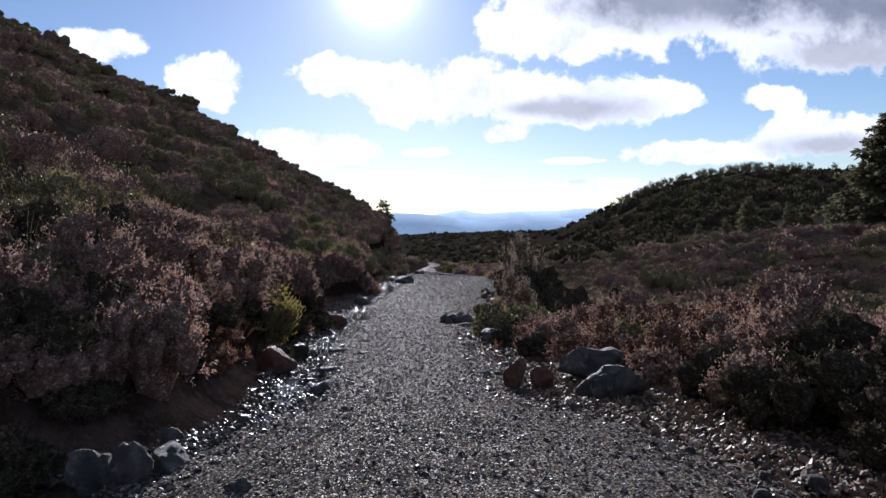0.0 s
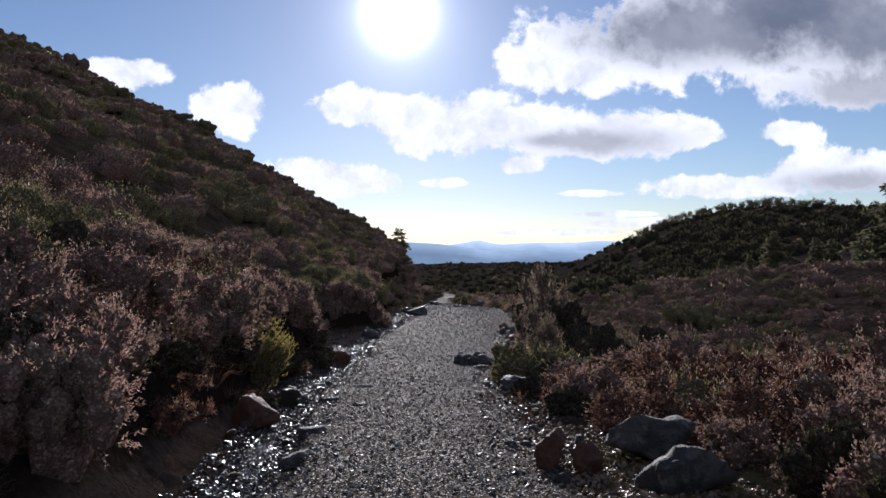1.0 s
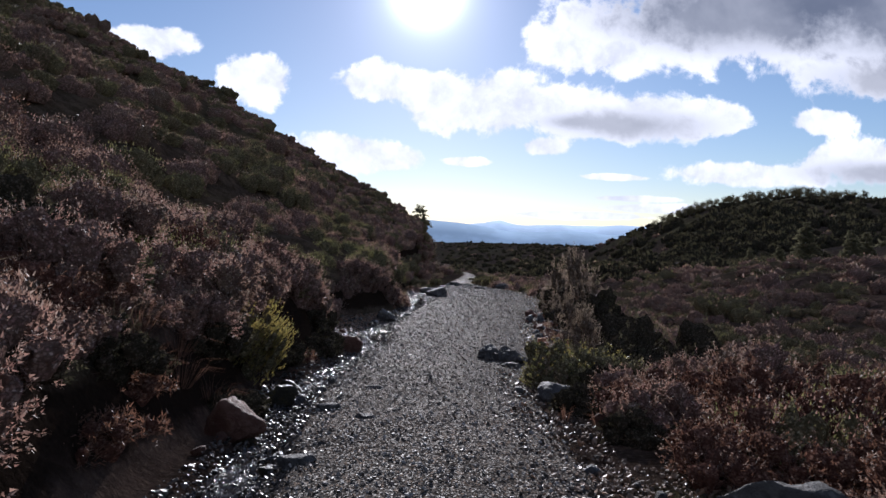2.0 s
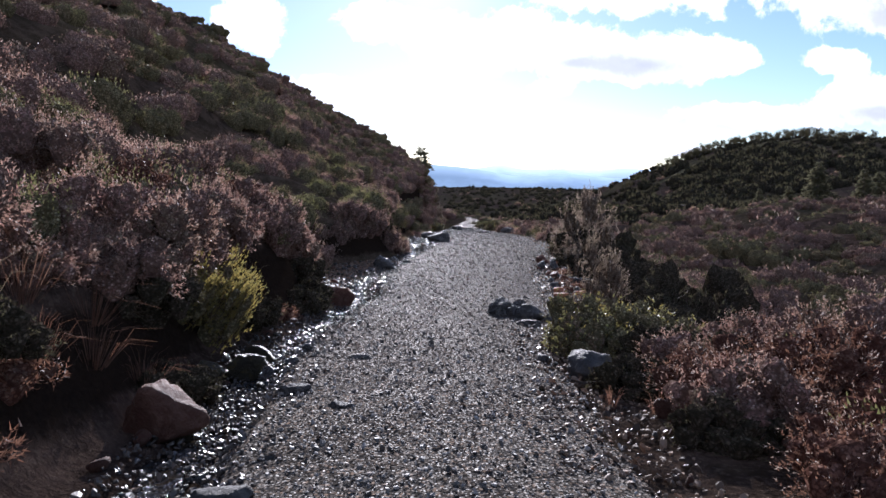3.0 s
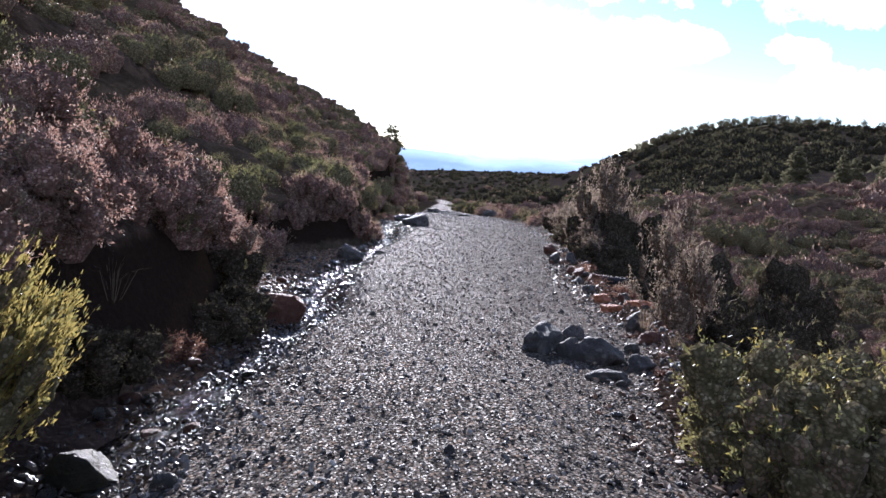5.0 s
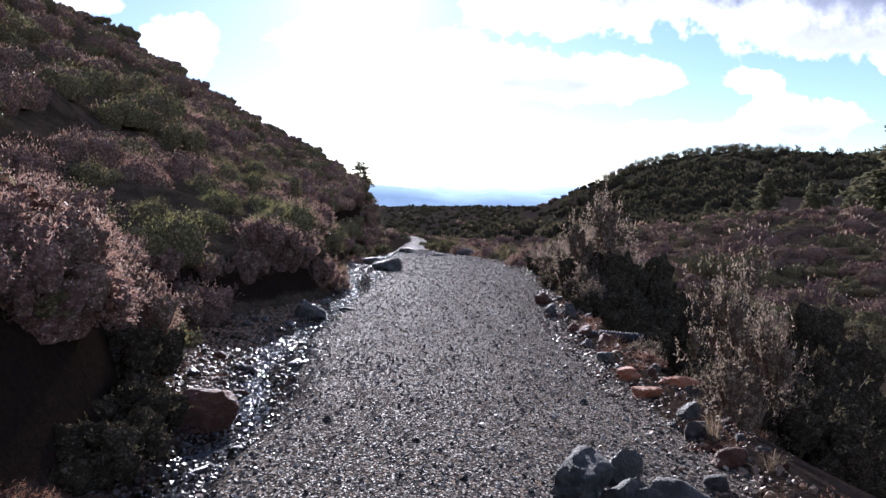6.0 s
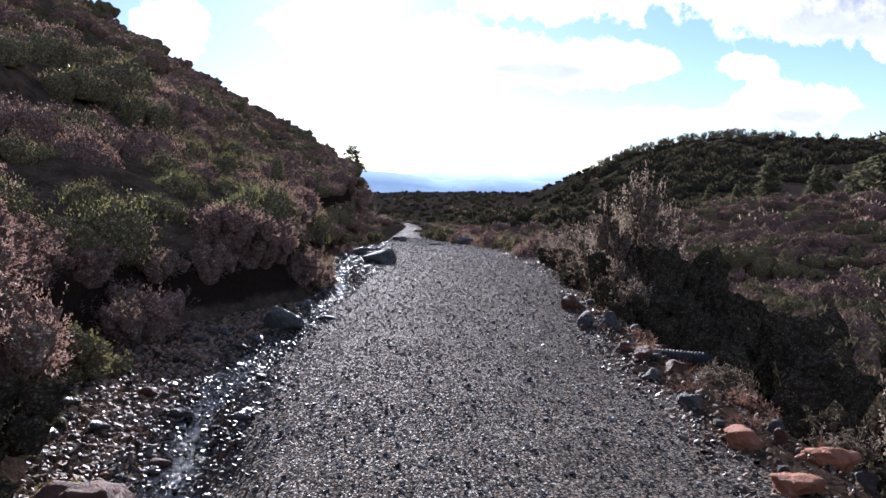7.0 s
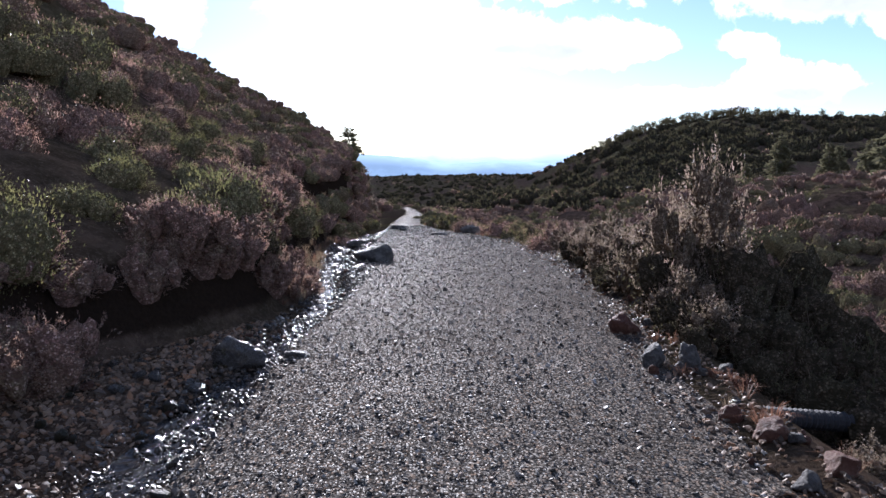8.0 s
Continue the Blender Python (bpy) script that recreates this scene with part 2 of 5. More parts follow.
def grit_mat(name):
    """The gravel bed between the loose stones: each small stone lies at its own tilt."""
    m, t, b, out = material(name)
    p = place(t)
    warp = t.nodes.new("ShaderNodeVectorMath")
    warp.operation = "MULTIPLY"
    link(t, p, warp.inputs[0])
    warp.inputs[1].default_value = (1.0, 0.8, 1.0)

    def cells(scale):
        v = t.nodes.new("ShaderNodeTexVoronoi")
        v.inputs["Scale"].default_value = scale
        link(t, warp.outputs[0], v.inputs["Vector"])
        c = t.nodes.new("ShaderNodeSeparateColor")
        link(t, v.outputs["Color"], c.inputs[0])
        return v, c

    big, hue = cells(62)
    small, hue2 = cells(125)
    pick = ramp(t, noise_tex(t, 30, 2, 0.5, p), 0.47, 0.53)
    tone = mathn(t, "ADD", mathn(t, "MULTIPLY", hue.outputs[0], pick), mathn(t, "MULTIPLY", hue2.outputs[0], mathn(t, "SUBTRACT", 1.0, pick)))
    col = mixc(t, tone, (0.036, 0.032, 0.028), (0.19, 0.17, 0.150))
    col = mixc(t, ramp(t, hue.outputs[1], 0.7, 1.0, 0, 0.6), col, (0.15, 0.10, 0.07))
    stain = noise_tex(t, 0.8, 5, 0.6, p)
    col = mixc(t, ramp(t, stain, 0.42, 0.66, 0, 0.5), col, (0.06, 0.05, 0.042))
    joint = ramp(t, big.outputs["Distance"], 0.40, 0.62, 0, 0.8)
    col = mixc(t, joint, col, (0.018, 0.016, 0.014))
    link(t, col, b.inputs["Base Color"])
    b.inputs["Roughness"].default_value = 0.6
    link(t, ramp(t, hue2.outputs[1], 0.88, 0.98, 0.0, 0.09), b.inputs["Specular IOR Level"])
    tilt = mixc(t, pick, small.outputs["Color"], big.outputs["Color"])
    off = t.nodes.new("ShaderNodeVectorMath")
    off.operation = "SUBTRACT"
    link(t, tilt, off.inputs[0])
    off.inputs[1].default_value = (0.5, 0.5, 0.5)
    scl = t.nodes.new("ShaderNodeVectorMath")
    scl.operation = "MULTIPLY"
    link(t, off.outputs[0], scl.inputs[0])
    scl.inputs[1].default_value = (1.0, 1.0, 0.2)
    add = t.nodes.new("ShaderNodeVectorMath")
    add.operation = "ADD"
    link(t, t.nodes.new("ShaderNodeNewGeometry").outputs["Normal"], add.inputs[0])
    link(t, scl.outputs[0], add.inputs[1])
    nrm = t.nodes.new("ShaderNodeVectorMath")
    nrm.operation = "NORMALIZE"
    link(t, add.outputs[0], nrm.inputs[0])
    link(t, nrm.outputs[0], b.inputs["Normal"])
    return m


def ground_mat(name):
    """Short heath, darkened in colour on steep faces for the shade under the overhanging bank; greener, smoother moor
    farther out.
    """
    m, t, b, out = material(name)
    p = place(t)
    clump, fine, wide = noise_tex(t, 2.2, 6, 0.62, p), noise_tex(t, 22, 5, 0.65, p), noise_tex(t, 0.035, 6, 0.6, p)
    col = mixc(t, ramp(t, clump, 0.36, 0.64), (0.040, 0.028, 0.022), (0.10, 0.068, 0.052))
    col = mixc(t, ramp(t, fine, 0.45, 0.75, 0, 0.6), col, (0.16, 0.115, 0.085))
    col = mixc(t, ramp(t, wide, 0.42, 0.62, 0, 0.45), col, (0.080, 0.074, 0.036))
    straw = noise_tex(t, 0.16, 5, 0.6, p)
    col = mixc(t, ramp(t, straw, 0.57, 0.68, 0, 0.7), col, mixc(t, fine, (0.07, 0.062, 0.026), (0.22, 0.18, 0.09)))
    # Shade of the overhang, put into the colour wherever the ground is steep.
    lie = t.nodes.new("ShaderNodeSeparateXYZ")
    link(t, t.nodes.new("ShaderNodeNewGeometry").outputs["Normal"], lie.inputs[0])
    bank_shade = mixc(t, fine, (0.012, 0.009, 0.007), (0.040, 0.027, 0.019))
    col = mixc(t, ramp(t, mathn(t, "ADD", lie.outputs[2], mathn(t, "MULTIPLY", clump, 0.2)), 0.76, 0.62), col, bank_shade)
    b = matte(t, out, col)
    bump(t, b, mathn(t, "ADD", clump, mathn(t, "MULTIPLY", fine, 0.4)), 1.0, 0.15)
    return m


def water_mat(name):
    m, t, b, out = material(name)
    p = place(t)
    b.inputs["Base Color"].default_value = (0.012, 0.009, 0.006, 1)
    b.inputs["Roughness"].default_value = 0.05
    b.inputs["IOR"].default_value = 1.33
    b.inputs["Specular IOR Level"].default_value = 0.6
    h = mathn(t, "ADD", noise_tex(t, 9, 3, 0.6, p, 1.0), mathn(t, "MULTIPLY", noise_tex(t, 42, 2, 0.6, p, 0.5), 0.3))
    bump(t, b, h, 1.0, 0.03)
    return m


def haze_mat(name, col, glow):
    """Hills so far off that the air between lights them blue: the haze is put into colour and glow."""
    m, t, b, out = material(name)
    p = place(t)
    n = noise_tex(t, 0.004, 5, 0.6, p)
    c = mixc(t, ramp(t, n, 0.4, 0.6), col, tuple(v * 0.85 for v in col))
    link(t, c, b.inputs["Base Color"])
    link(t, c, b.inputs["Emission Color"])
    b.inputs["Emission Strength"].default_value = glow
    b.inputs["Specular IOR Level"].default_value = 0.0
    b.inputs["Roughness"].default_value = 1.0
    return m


M_GROUND, M_GRIT, M_WATER = ground_mat("peat_heath"), grit_mat("gravel_bed"), water_mat("stream_water")
M_GRAVEL = gravel_mat("gravel", (0.036, 0.034, 0.031), (0.30, 0.275, 0.246), (0.21, 0.142, 0.10), 0.55)
M_DAMP = gravel_mat("damp_gravel", (0.022, 0.020, 0.018), (0.15, 0.135, 0.118), (0.13, 0.082, 0.055), 0.44)
M_BAR = gravel_mat("brown_pebbles", (0.040, 0.029, 0.021), (0.21, 0.150, 0.106), (0.25, 0.13, 0.068), 0.5)
M_WET = gravel_mat("wet_gravel", (0.016, 0.014, 0.013), (0.085, 0.072, 0.060), (0.095, 0.058, 0.034), 0.34)
M_ROCK = rock_mat("grey_stone", (0.065, 0.060, 0.057), (0.15, 0.14, 0.13), (0.030, 0.028, 0.026), lichen=(0.22, 0.21, 0.19))
M_RED = rock_mat("rust_stone", (0.11, 0.048, 0.032), (0.165, 0.085, 0.058), (0.045, 0.026, 0.021), lichen=(0.16, 0.10, 0.072))
M_DARK = rock_mat("wet_stone", (0.055, 0.048, 0.044), (0.10, 0.088, 0.078), (0.03, 0.027, 0.024), 0.24, lichen=(0.11, 0.085, 0.03))
M_MOSS = rock_mat("mossy_stone", (0.030, 0.026, 0.016), (0.055, 0.046, 0.026), (0.018, 0.015, 0.011), 0.45, lichen=(0.08, 0.06, 0.02))
M_ORANGE = rock_mat("orange_stone", (0.36, 0.13, 0.06), (0.44, 0.20, 0.11), (0.16, 0.07, 0.045), lichen=(0.42, 0.26, 0.18))
M_STEM = bark_mat("heather_wood", (0.07, 0.045, 0.032), (0.17, 0.12, 0.085))
M_BARK = bark_mat("bark", (0.07, 0.055, 0.045), (0.16, 0.13, 0.11))
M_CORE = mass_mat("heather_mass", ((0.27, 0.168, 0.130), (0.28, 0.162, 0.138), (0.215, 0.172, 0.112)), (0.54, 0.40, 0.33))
M_SHADY = mass_mat("shady_bush_mass", ((0.072, 0.062, 0.040), (0.082, 0.064, 0.046), (0.074, 0.053, 0.040)), (0.17, 0.135, 0.09))
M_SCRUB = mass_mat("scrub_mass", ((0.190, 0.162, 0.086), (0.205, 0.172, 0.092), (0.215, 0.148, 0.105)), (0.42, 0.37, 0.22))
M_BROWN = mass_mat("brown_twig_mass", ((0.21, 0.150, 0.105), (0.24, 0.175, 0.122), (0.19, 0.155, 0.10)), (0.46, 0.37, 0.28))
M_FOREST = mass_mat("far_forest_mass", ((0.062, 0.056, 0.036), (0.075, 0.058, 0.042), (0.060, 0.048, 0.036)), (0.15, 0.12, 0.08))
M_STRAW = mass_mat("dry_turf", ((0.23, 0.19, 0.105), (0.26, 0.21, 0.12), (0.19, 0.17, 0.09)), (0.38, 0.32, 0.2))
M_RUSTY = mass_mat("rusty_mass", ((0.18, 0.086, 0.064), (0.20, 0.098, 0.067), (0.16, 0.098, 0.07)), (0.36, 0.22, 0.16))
M_HEATH = leaf_mat("heather_leaf", (0.20, 0.125, 0.088), (0.23, 0.124, 0.10), (0.33, 0.215, 0.165), 0.5)
M_TIP = leaf_mat("dry_heather_flower", (0.27, 0.205, 0.16), (0.24, 0.165, 0.138), (0.35, 0.27, 0.22), 0.55)
M_GREEN = leaf_mat("gorse_leaf", (0.095, 0.105, 0.040), (0.13, 0.122, 0.050), (0.20, 0.175, 0.075), 0.42, 0.45)
M_OLIVE = leaf_mat("grey_green_leaf", (0.15, 0.122, 0.08), (0.17, 0.125, 0.09), (0.25, 0.20, 0.15), 0.5)
M_YELLOW = leaf_mat("yellow_leaf", (0.21, 0.17, 0.05), (0.17, 0.155, 0.05), (0.28, 0.20, 0.06), 0.5, 0.5)
M_GRASS = leaf_mat("dry_grass", (0.16, 0.122, 0.078), (0.14, 0.092, 0.058), (0.22, 0.175, 0.115), 0.4)
M_RUST = leaf_mat("dead_bracken", (0.125, 0.060, 0.040), (0.155, 0.075, 0.047), (0.20, 0.115, 0.075), 0.42)
M_SHADY_LEAF = leaf_mat("shady_bush_leaf", (0.055, 0.055, 0.030), (0.070, 0.064, 0.036), (0.12, 0.10, 0.06), 0.3, 0.95)
M_SPRUCE = leaf_mat("spruce_needle", (0.075, 0.080, 0.045), (0.095, 0.092, 0.052), (0.15, 0.13, 0.082), 0.4, 0.95)
M_WOODS = leaf_mat("far_tree_leaf", (0.050, 0.052, 0.027), (0.062, 0.050, 0.029), (0.09, 0.08, 0.045), 0.3, 0.95)
M_PIPE = bark_mat("black_plastic", (0.012, 0.012, 0.014), (0.022, 0.022, 0.026))
M_FAR = haze_mat("blue_hills", (0.27, 0.36, 0.46), 0.40)
M_FARTHER = haze_mat("pale_hills", (0.40, 0.50, 0.62), 0.45)
M_PLAIN = haze_mat("pale_plain", (0.20, 0.28, 0.34), 0.30)


# ---- the lie of the land ----
def curve(pairs, y, blur=0.0):
    """A smooth curve through a few (y, value) pairs."""
    ks, vs = [a for a, _ in pairs], [b for _, b in pairs]
    y = np.asarray(y, float)
    if not blur:
        return np.interp(y, ks, vs)
    return sum(np.interp(y + o * blur, ks, vs) * w for o, w in ((-1, 0.15), (-0.5, 0.22), (0, 0.26), (0.5, 0.22), (1, 0.15)))


def path_z(y):
    return curve([(-60, 5.2), (-10, 2.3), (0, 1.83), (4, 1.68), (6.5, 1.54), (8.9, 1.36), (10.4, 1.26), (13.1, 1.12), (15.5, 0.98), (16.5, 0.94), (20, 0.87), (24, 0.78),
                  (27, 0.70), (42, 0.08), (60, -0.6), (100, -2.5), (300, -12), (700, -22), (1200, -30), (2500, -62), (6000, -64)], y, 1.2)


def path_left(y):
    return curve([(-20, -1.0), (2, -0.9), (4.5, -0.74), (5.7, -0.25), (8.6, -0.45), (10, -0.56), (12.4, -0.5), (16.7, -0.32), (19.2, -0.42), (21, -0.3), (23, 0.0), (26.3, 0.42),
                  (33, 0.6), (42, 1.3), (50, 1.9), (62, 3.0), (80, 4.0), (120, 5.0)], y, 0.5)


def path_right(y):
    return curve([(-20, 2.4), (2, 2.4), (4.2, 2.3), (5.1, 1.75), (6.1, 1.5), (9.2, 1.65), (11, 1.68), (12.2, 1.8), (13, 2.25), (16.3, 2.68), (17.7, 2.75), (19, 2.9), (20.4, 3.25),
                  (23.3, 3.95), (26.8, 4.35), (33, 4.6), (37, 3.9), (41, 3.1), (45, 2.9), (50, 3.2), (62, 4.2), (80, 5.0), (120, 6.0)], y, 0.5)


def stream_x(y):
    return curve([(-20, -2.2), (3, -1.9), (5.2, -0.75), (6, -0.5), (9.5, -0.85), (11.2, -0.98), (12, -0.92), (15.4, -0.64), (16, -0.66), (17.9, -0.86), (18.7, -0.78), (19.7, -0.62),
                  (24.4, 0.0), (26.5, -0.15), (29.6, -0.16), (33, -0.2), (53, 0.6), (80, 1.2)], y, 0.3)


def stream_half(y):
    return curve([(4, 0.12), (5.5, 0.26), (7, 0.26), (9, 0.2), (11, 0.24), (14, 0.22), (15.5, 0.38), (17, 0.2), (19, 0.32), (21, 0.18), (24, 0.24), (27, 0.2), (33, 0.32), (45, 0.25)], y, 0.4)


def bay(y):
    """How far the gravel fan beyond the stream pushes the bank back."""
    return curve([(15.2, 0), (16.4, 0.45), (17.5, 0.85), (19, 1.25), (21, 1.3), (22.3, 0.45), (23.2, 0)], y, 0.5)


def smooth(a, b, v):
    s = np.clip((v - a) / (b - a), 0, 1)
    return s * s * (3 - 2 * s)


def lattice(ix, iy, seed):
    h = np.sin(ix * 127.1 + iy * 311.7 + seed * 74.7) * 43758.5453
    return h - np.floor(h)


def lumps(x, y, size, octaves=4, seed=1):
    """Fractal noise about 0, at most about 1."""
    x, y = np.asarray(x, float), np.asarray(y, float)
    total, amp = 0.0, 0.5
    for k in range(octaves):
        px, py = x / size * 2**k, y / size * 2**k
        ix, iy = np.floor(px), np.floor(py)
        fx, fy = px - ix, py - iy
        fx, fy = fx * fx * (3 - 2 * fx), fy * fy * (3 - 2 * fy)
        n = (lattice(ix, iy, seed + k) * (1 - fx) + lattice(ix + 1, iy, seed + k) * fx) * (1 - fy) + (lattice(ix, iy + 1, seed + k) * (1 - fx) + lattice(ix + 1, iy + 1, seed + k) * fx) * fy
        total, amp = total + (n * 2 - 1) * amp, amp * 0.5
    return total


def height(x, y):
    """The ground's height: gravel path, ditch and steep heather bank on one side, a gully and the far hill on the other."""
    x, y = np.asarray(x, float), np.asarray(y, float)
    zp, xl, xr, xs = path_z(y), path_left(y), path_right(y), stream_x(y)
    mid = (xl + xr) / 2
    z = zp + 0.03 * (1 - np.clip(np.abs(x - mid) / (0.5 * (xr - xl)), 0, 1) ** 2) + 0.02 * lumps(x, y, 0.7, 3, 5)
    # Ditch.
    near = smooth(90, 60, y)
    z = z - 0.13 * smooth(0.05, 0.45, xl - x) * near
    bed = zp - 0.24 + 0.14 * (np.abs(x - xs) / (stream_half(y) + 0.10)) ** 2 + 0.03 * lumps(x, y, 0.3, 3, 14)
    z = np.where((near > 0.5) & (y > 4.9), np.minimum(z, bed), z)
    # Bank and hillside.
    d = xs - stream_half(y) - 0.18 - bay(y) - x
    foot = curve([(-60, 4.5), (0, 2.15), (6, 2.05), (12, 1.95), (17, 1.8), (20, 1.7), (23, 1.4), (26, 1.6), (30, 1.9), (50, 2.6), (66, 3.3), (90, 3.3)], y, 2.0)
    rise = smooth(0.0, 0.62 + 0.02 * np.maximum(y - 22, 0), d) * (foot - zp + 0.13) + 0.535 * np.maximum(d - 0.4, 0) + smooth(0.5, 6, d) * (1.15 * lumps(x, y, 5.5, 4, 9) + 0.5 * lumps(x, y, 2.4, 2, 15) + 1.1 * lumps(x, y, 17, 2, 12) * smooth(4, 15, d))
    rise = rise + 0.6 * smooth(3, 20, d) * smooth(75, 35, d)
    rise = rise * smooth(0, 70, 120 - d) + (d > 60) * 0
    end = smooth(100, 71, y)
    z = z + np.where(d > 0, rise, 0) * end
    # Gully and rise on the other side.
    e = np.maximum(x - xr, 0)
    shelf = np.maximum(e - 2.4 * smooth(12.5, 8.5, y), 0)
    drop = np.interp(shelf, [0, 0.35, 1.2, 3, 6, 10, 18, 30, 46, 90, 160, 400, 6000], [0, 0.05, -0.25, -1.2, -1.9, -1.8, -0.6, 1.2, 2.0, 2.5, 3, 3, 3])
    drop = drop - 1.0 * smooth(0.5, 2.6, e) * smooth(11, 6, e) * smooth(13, 16, y) * smooth(28, 23, y)
    drop = drop + smooth(2, 9, e) * (1.1 * lumps(x, y, 4.5, 4, 3) + 1.4 * lumps(x, y, 14, 2, 4)) * smooth(700, 120, y)
    z = z + drop * smooth(1500, 300, y)
    hill = np.interp(x, [20, 70, 80, 88, 98, 115, 140, 176, 210, 300, 900, 2500], [0, 0.5, 2, 7, 13.5, 22, 30.5, 36, 34, 33, 27, 0])
    bell = np.where(y < 335, np.exp(-(((y - 335) / 105) ** 2)), np.exp(-(((y - 335) / 140) ** 2)))
    z = z + hill * bell * (1 + 0.05 * lumps(x, y, 40, 3, 8))
    # The moor beyond, higher on one side.
    z = z + (19 * smooth(-500, -60, x) - 0.012 * np.clip(x, 0, 400)) * np.exp(-(((y - 950) / 330) ** 2)) + smooth(200, 900, y) * 6 * lumps(x, y, 260, 3, 6) * smooth(2600, 1500, y)
    return z


def height1(x, y):
    return float(height(np.array([x]), np.array([y]))[0])


# ---- mesh helpers ----
def mesh_of(name, verts, tris, mats, slots=None, flat=False):
    """One mesh from arrays of corners and triangles."""
    me = bpy.data.meshes.new(name)
    verts, tris = np.asarray(verts, np.float32), np.asarray(tris, np.int32)
    me.vertices.add(len(verts))
    me.vertices.foreach_set("co", verts.ravel())
    me.loops.add(tris.size)
    me.loops.foreach_set("vertex_index", tris.ravel())
    me.polygons.add(len(tris))
    me.polygons.foreach_set("loop_start", np.arange(0, tris.size, tris.shape[1], dtype=np.int32))
    for m in mats:
        me.materials.append(m)
    if slots is not None:
        me.polygons.foreach_set("material_index", np.asarray(slots, np.int32))
    me.polygons.foreach_set("use_smooth", np.full(len(tris), not flat))
    me.update(calc_edges=True)
    me.validate()
    return me


def grid_mesh(name, xs, ys, zs, mat, flat=False):
    """A sheet over rows ys of points xs (2D arrays)."""
    r, c = xs.shape
    v = np.stack([xs, ys, zs], -1).reshape(-1, 3)
    i = np.arange(r * c).reshape(r, c)
    q = np.stack([i[:-1, :-1], i[:-1, 1:], i[1:, 1:], i[1:, :-1]], -1).reshape(-1, 4)
    return mesh_of(name, v, q, [mat], flat=flat)


def steps(start, stop, first, growth):
    out, s = [start], first
    while out[-1] < stop:
        out.append(out[-1] + s)
        s *= growth
    return out


# ---- ground, path, water ----
gx = sorted({round(v, 3) for v in [-a for a in steps(1.4, 5200, 0.11, 1.085)] + list(np.arange(-1.3, 4.0, 0.1)) + steps(4.0, 5200, 0.11, 1.085)})
gy = sorted({round(v, 3) for v in [-a for a in steps(2.0, 2500, 0.4, 1.2)] + list(np.arange(-1.8, 45, 0.22)) + steps(45, 5200, 0.3, 1.06)})
GX, GY = np.meshgrid(gx, gy)
under = 0.045 * smooth(0.1, 0.3, np.minimum(GX - path_left(GY), path_right(GY) - GX)) * (GY < 106) * (GY > -5)
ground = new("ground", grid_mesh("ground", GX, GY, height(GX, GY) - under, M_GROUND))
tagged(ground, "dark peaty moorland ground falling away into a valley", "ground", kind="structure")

py = np.concatenate([np.arange(-6, 48, 0.12), np.arange(48, 110, 0.6)])
pu = np.linspace(-0.06, 1.06, 34)
PX = path_left(py)[:, None] + (path_right(py) - path_left(py))[:, None] * pu[None, :]
PY = py[:, None] + 0 * PX
edge = np.minimum(pu, 1 - pu)
PX = PX + (0.24 * lumps(PX * 0 + np.sign(pu - 0.5), PY, 0.7, 4, 21)) * (edge < 0.06)
PZ = height(PX, PY) + 0.012 + 0.012 * smooth(-0.06, 0.05, edge)[None, :] + 0.012 * lumps(PX, PY, 0.35, 3, 22)
PZ = PZ - 0.05 * (edge < -0.05)[None, :]
path = new("path", grid_mesh("path", PX, PY, PZ, M_GRIT))
tagged(path, "grey gravel footpath, damp and slightly crowned", "path", kind="structure")

wy = np.arange(5.2, 36, 0.035)
wu = np.linspace(-1, 1, 19)
WX = stream_x(wy)[:, None] + (stream_half(wy) * (0.85 + 0.75 * lumps(wy * 0, wy, 0.6, 3, 31)))[:, None] * wu[None, :]
WY = wy[:, None] + 0 * WX
fall = path_z(wy) - 0.182 + 0.02 * lumps(wy * 0, wy, 1.3, 2, 33)
WZ = fall[:, None] + 0.019 * lumps(WX, WY, 0.13, 3, 34)
water = new("water", grid_mesh("water", WX, WY, WZ, M_WATER, True))
tagged(water, "shallow glittering stream in the ditch beside the path", "stream", kind="structure")


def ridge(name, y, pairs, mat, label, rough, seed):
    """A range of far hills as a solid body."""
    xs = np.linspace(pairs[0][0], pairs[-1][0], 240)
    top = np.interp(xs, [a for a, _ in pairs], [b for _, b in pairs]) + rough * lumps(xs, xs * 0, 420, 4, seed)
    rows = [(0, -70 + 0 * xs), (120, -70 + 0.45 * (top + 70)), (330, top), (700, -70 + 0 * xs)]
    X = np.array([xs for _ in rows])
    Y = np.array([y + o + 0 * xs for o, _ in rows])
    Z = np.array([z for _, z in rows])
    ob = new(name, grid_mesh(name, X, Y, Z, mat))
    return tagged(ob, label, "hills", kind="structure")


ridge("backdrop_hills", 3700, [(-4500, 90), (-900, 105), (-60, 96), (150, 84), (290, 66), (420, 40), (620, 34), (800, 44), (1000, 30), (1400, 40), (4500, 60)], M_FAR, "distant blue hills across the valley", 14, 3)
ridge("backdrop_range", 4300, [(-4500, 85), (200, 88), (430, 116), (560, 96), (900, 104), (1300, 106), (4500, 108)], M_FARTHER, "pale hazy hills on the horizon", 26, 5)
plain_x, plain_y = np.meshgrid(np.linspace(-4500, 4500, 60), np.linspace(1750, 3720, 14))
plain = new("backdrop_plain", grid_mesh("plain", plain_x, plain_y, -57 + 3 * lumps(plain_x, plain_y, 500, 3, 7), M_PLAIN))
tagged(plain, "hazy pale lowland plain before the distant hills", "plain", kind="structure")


# ---- plants ----
def part(name, data, parent, label=""):
    ob = new(name, data)
    ob.parent = parent
    if label:
        ob["label"] = label
    return ob


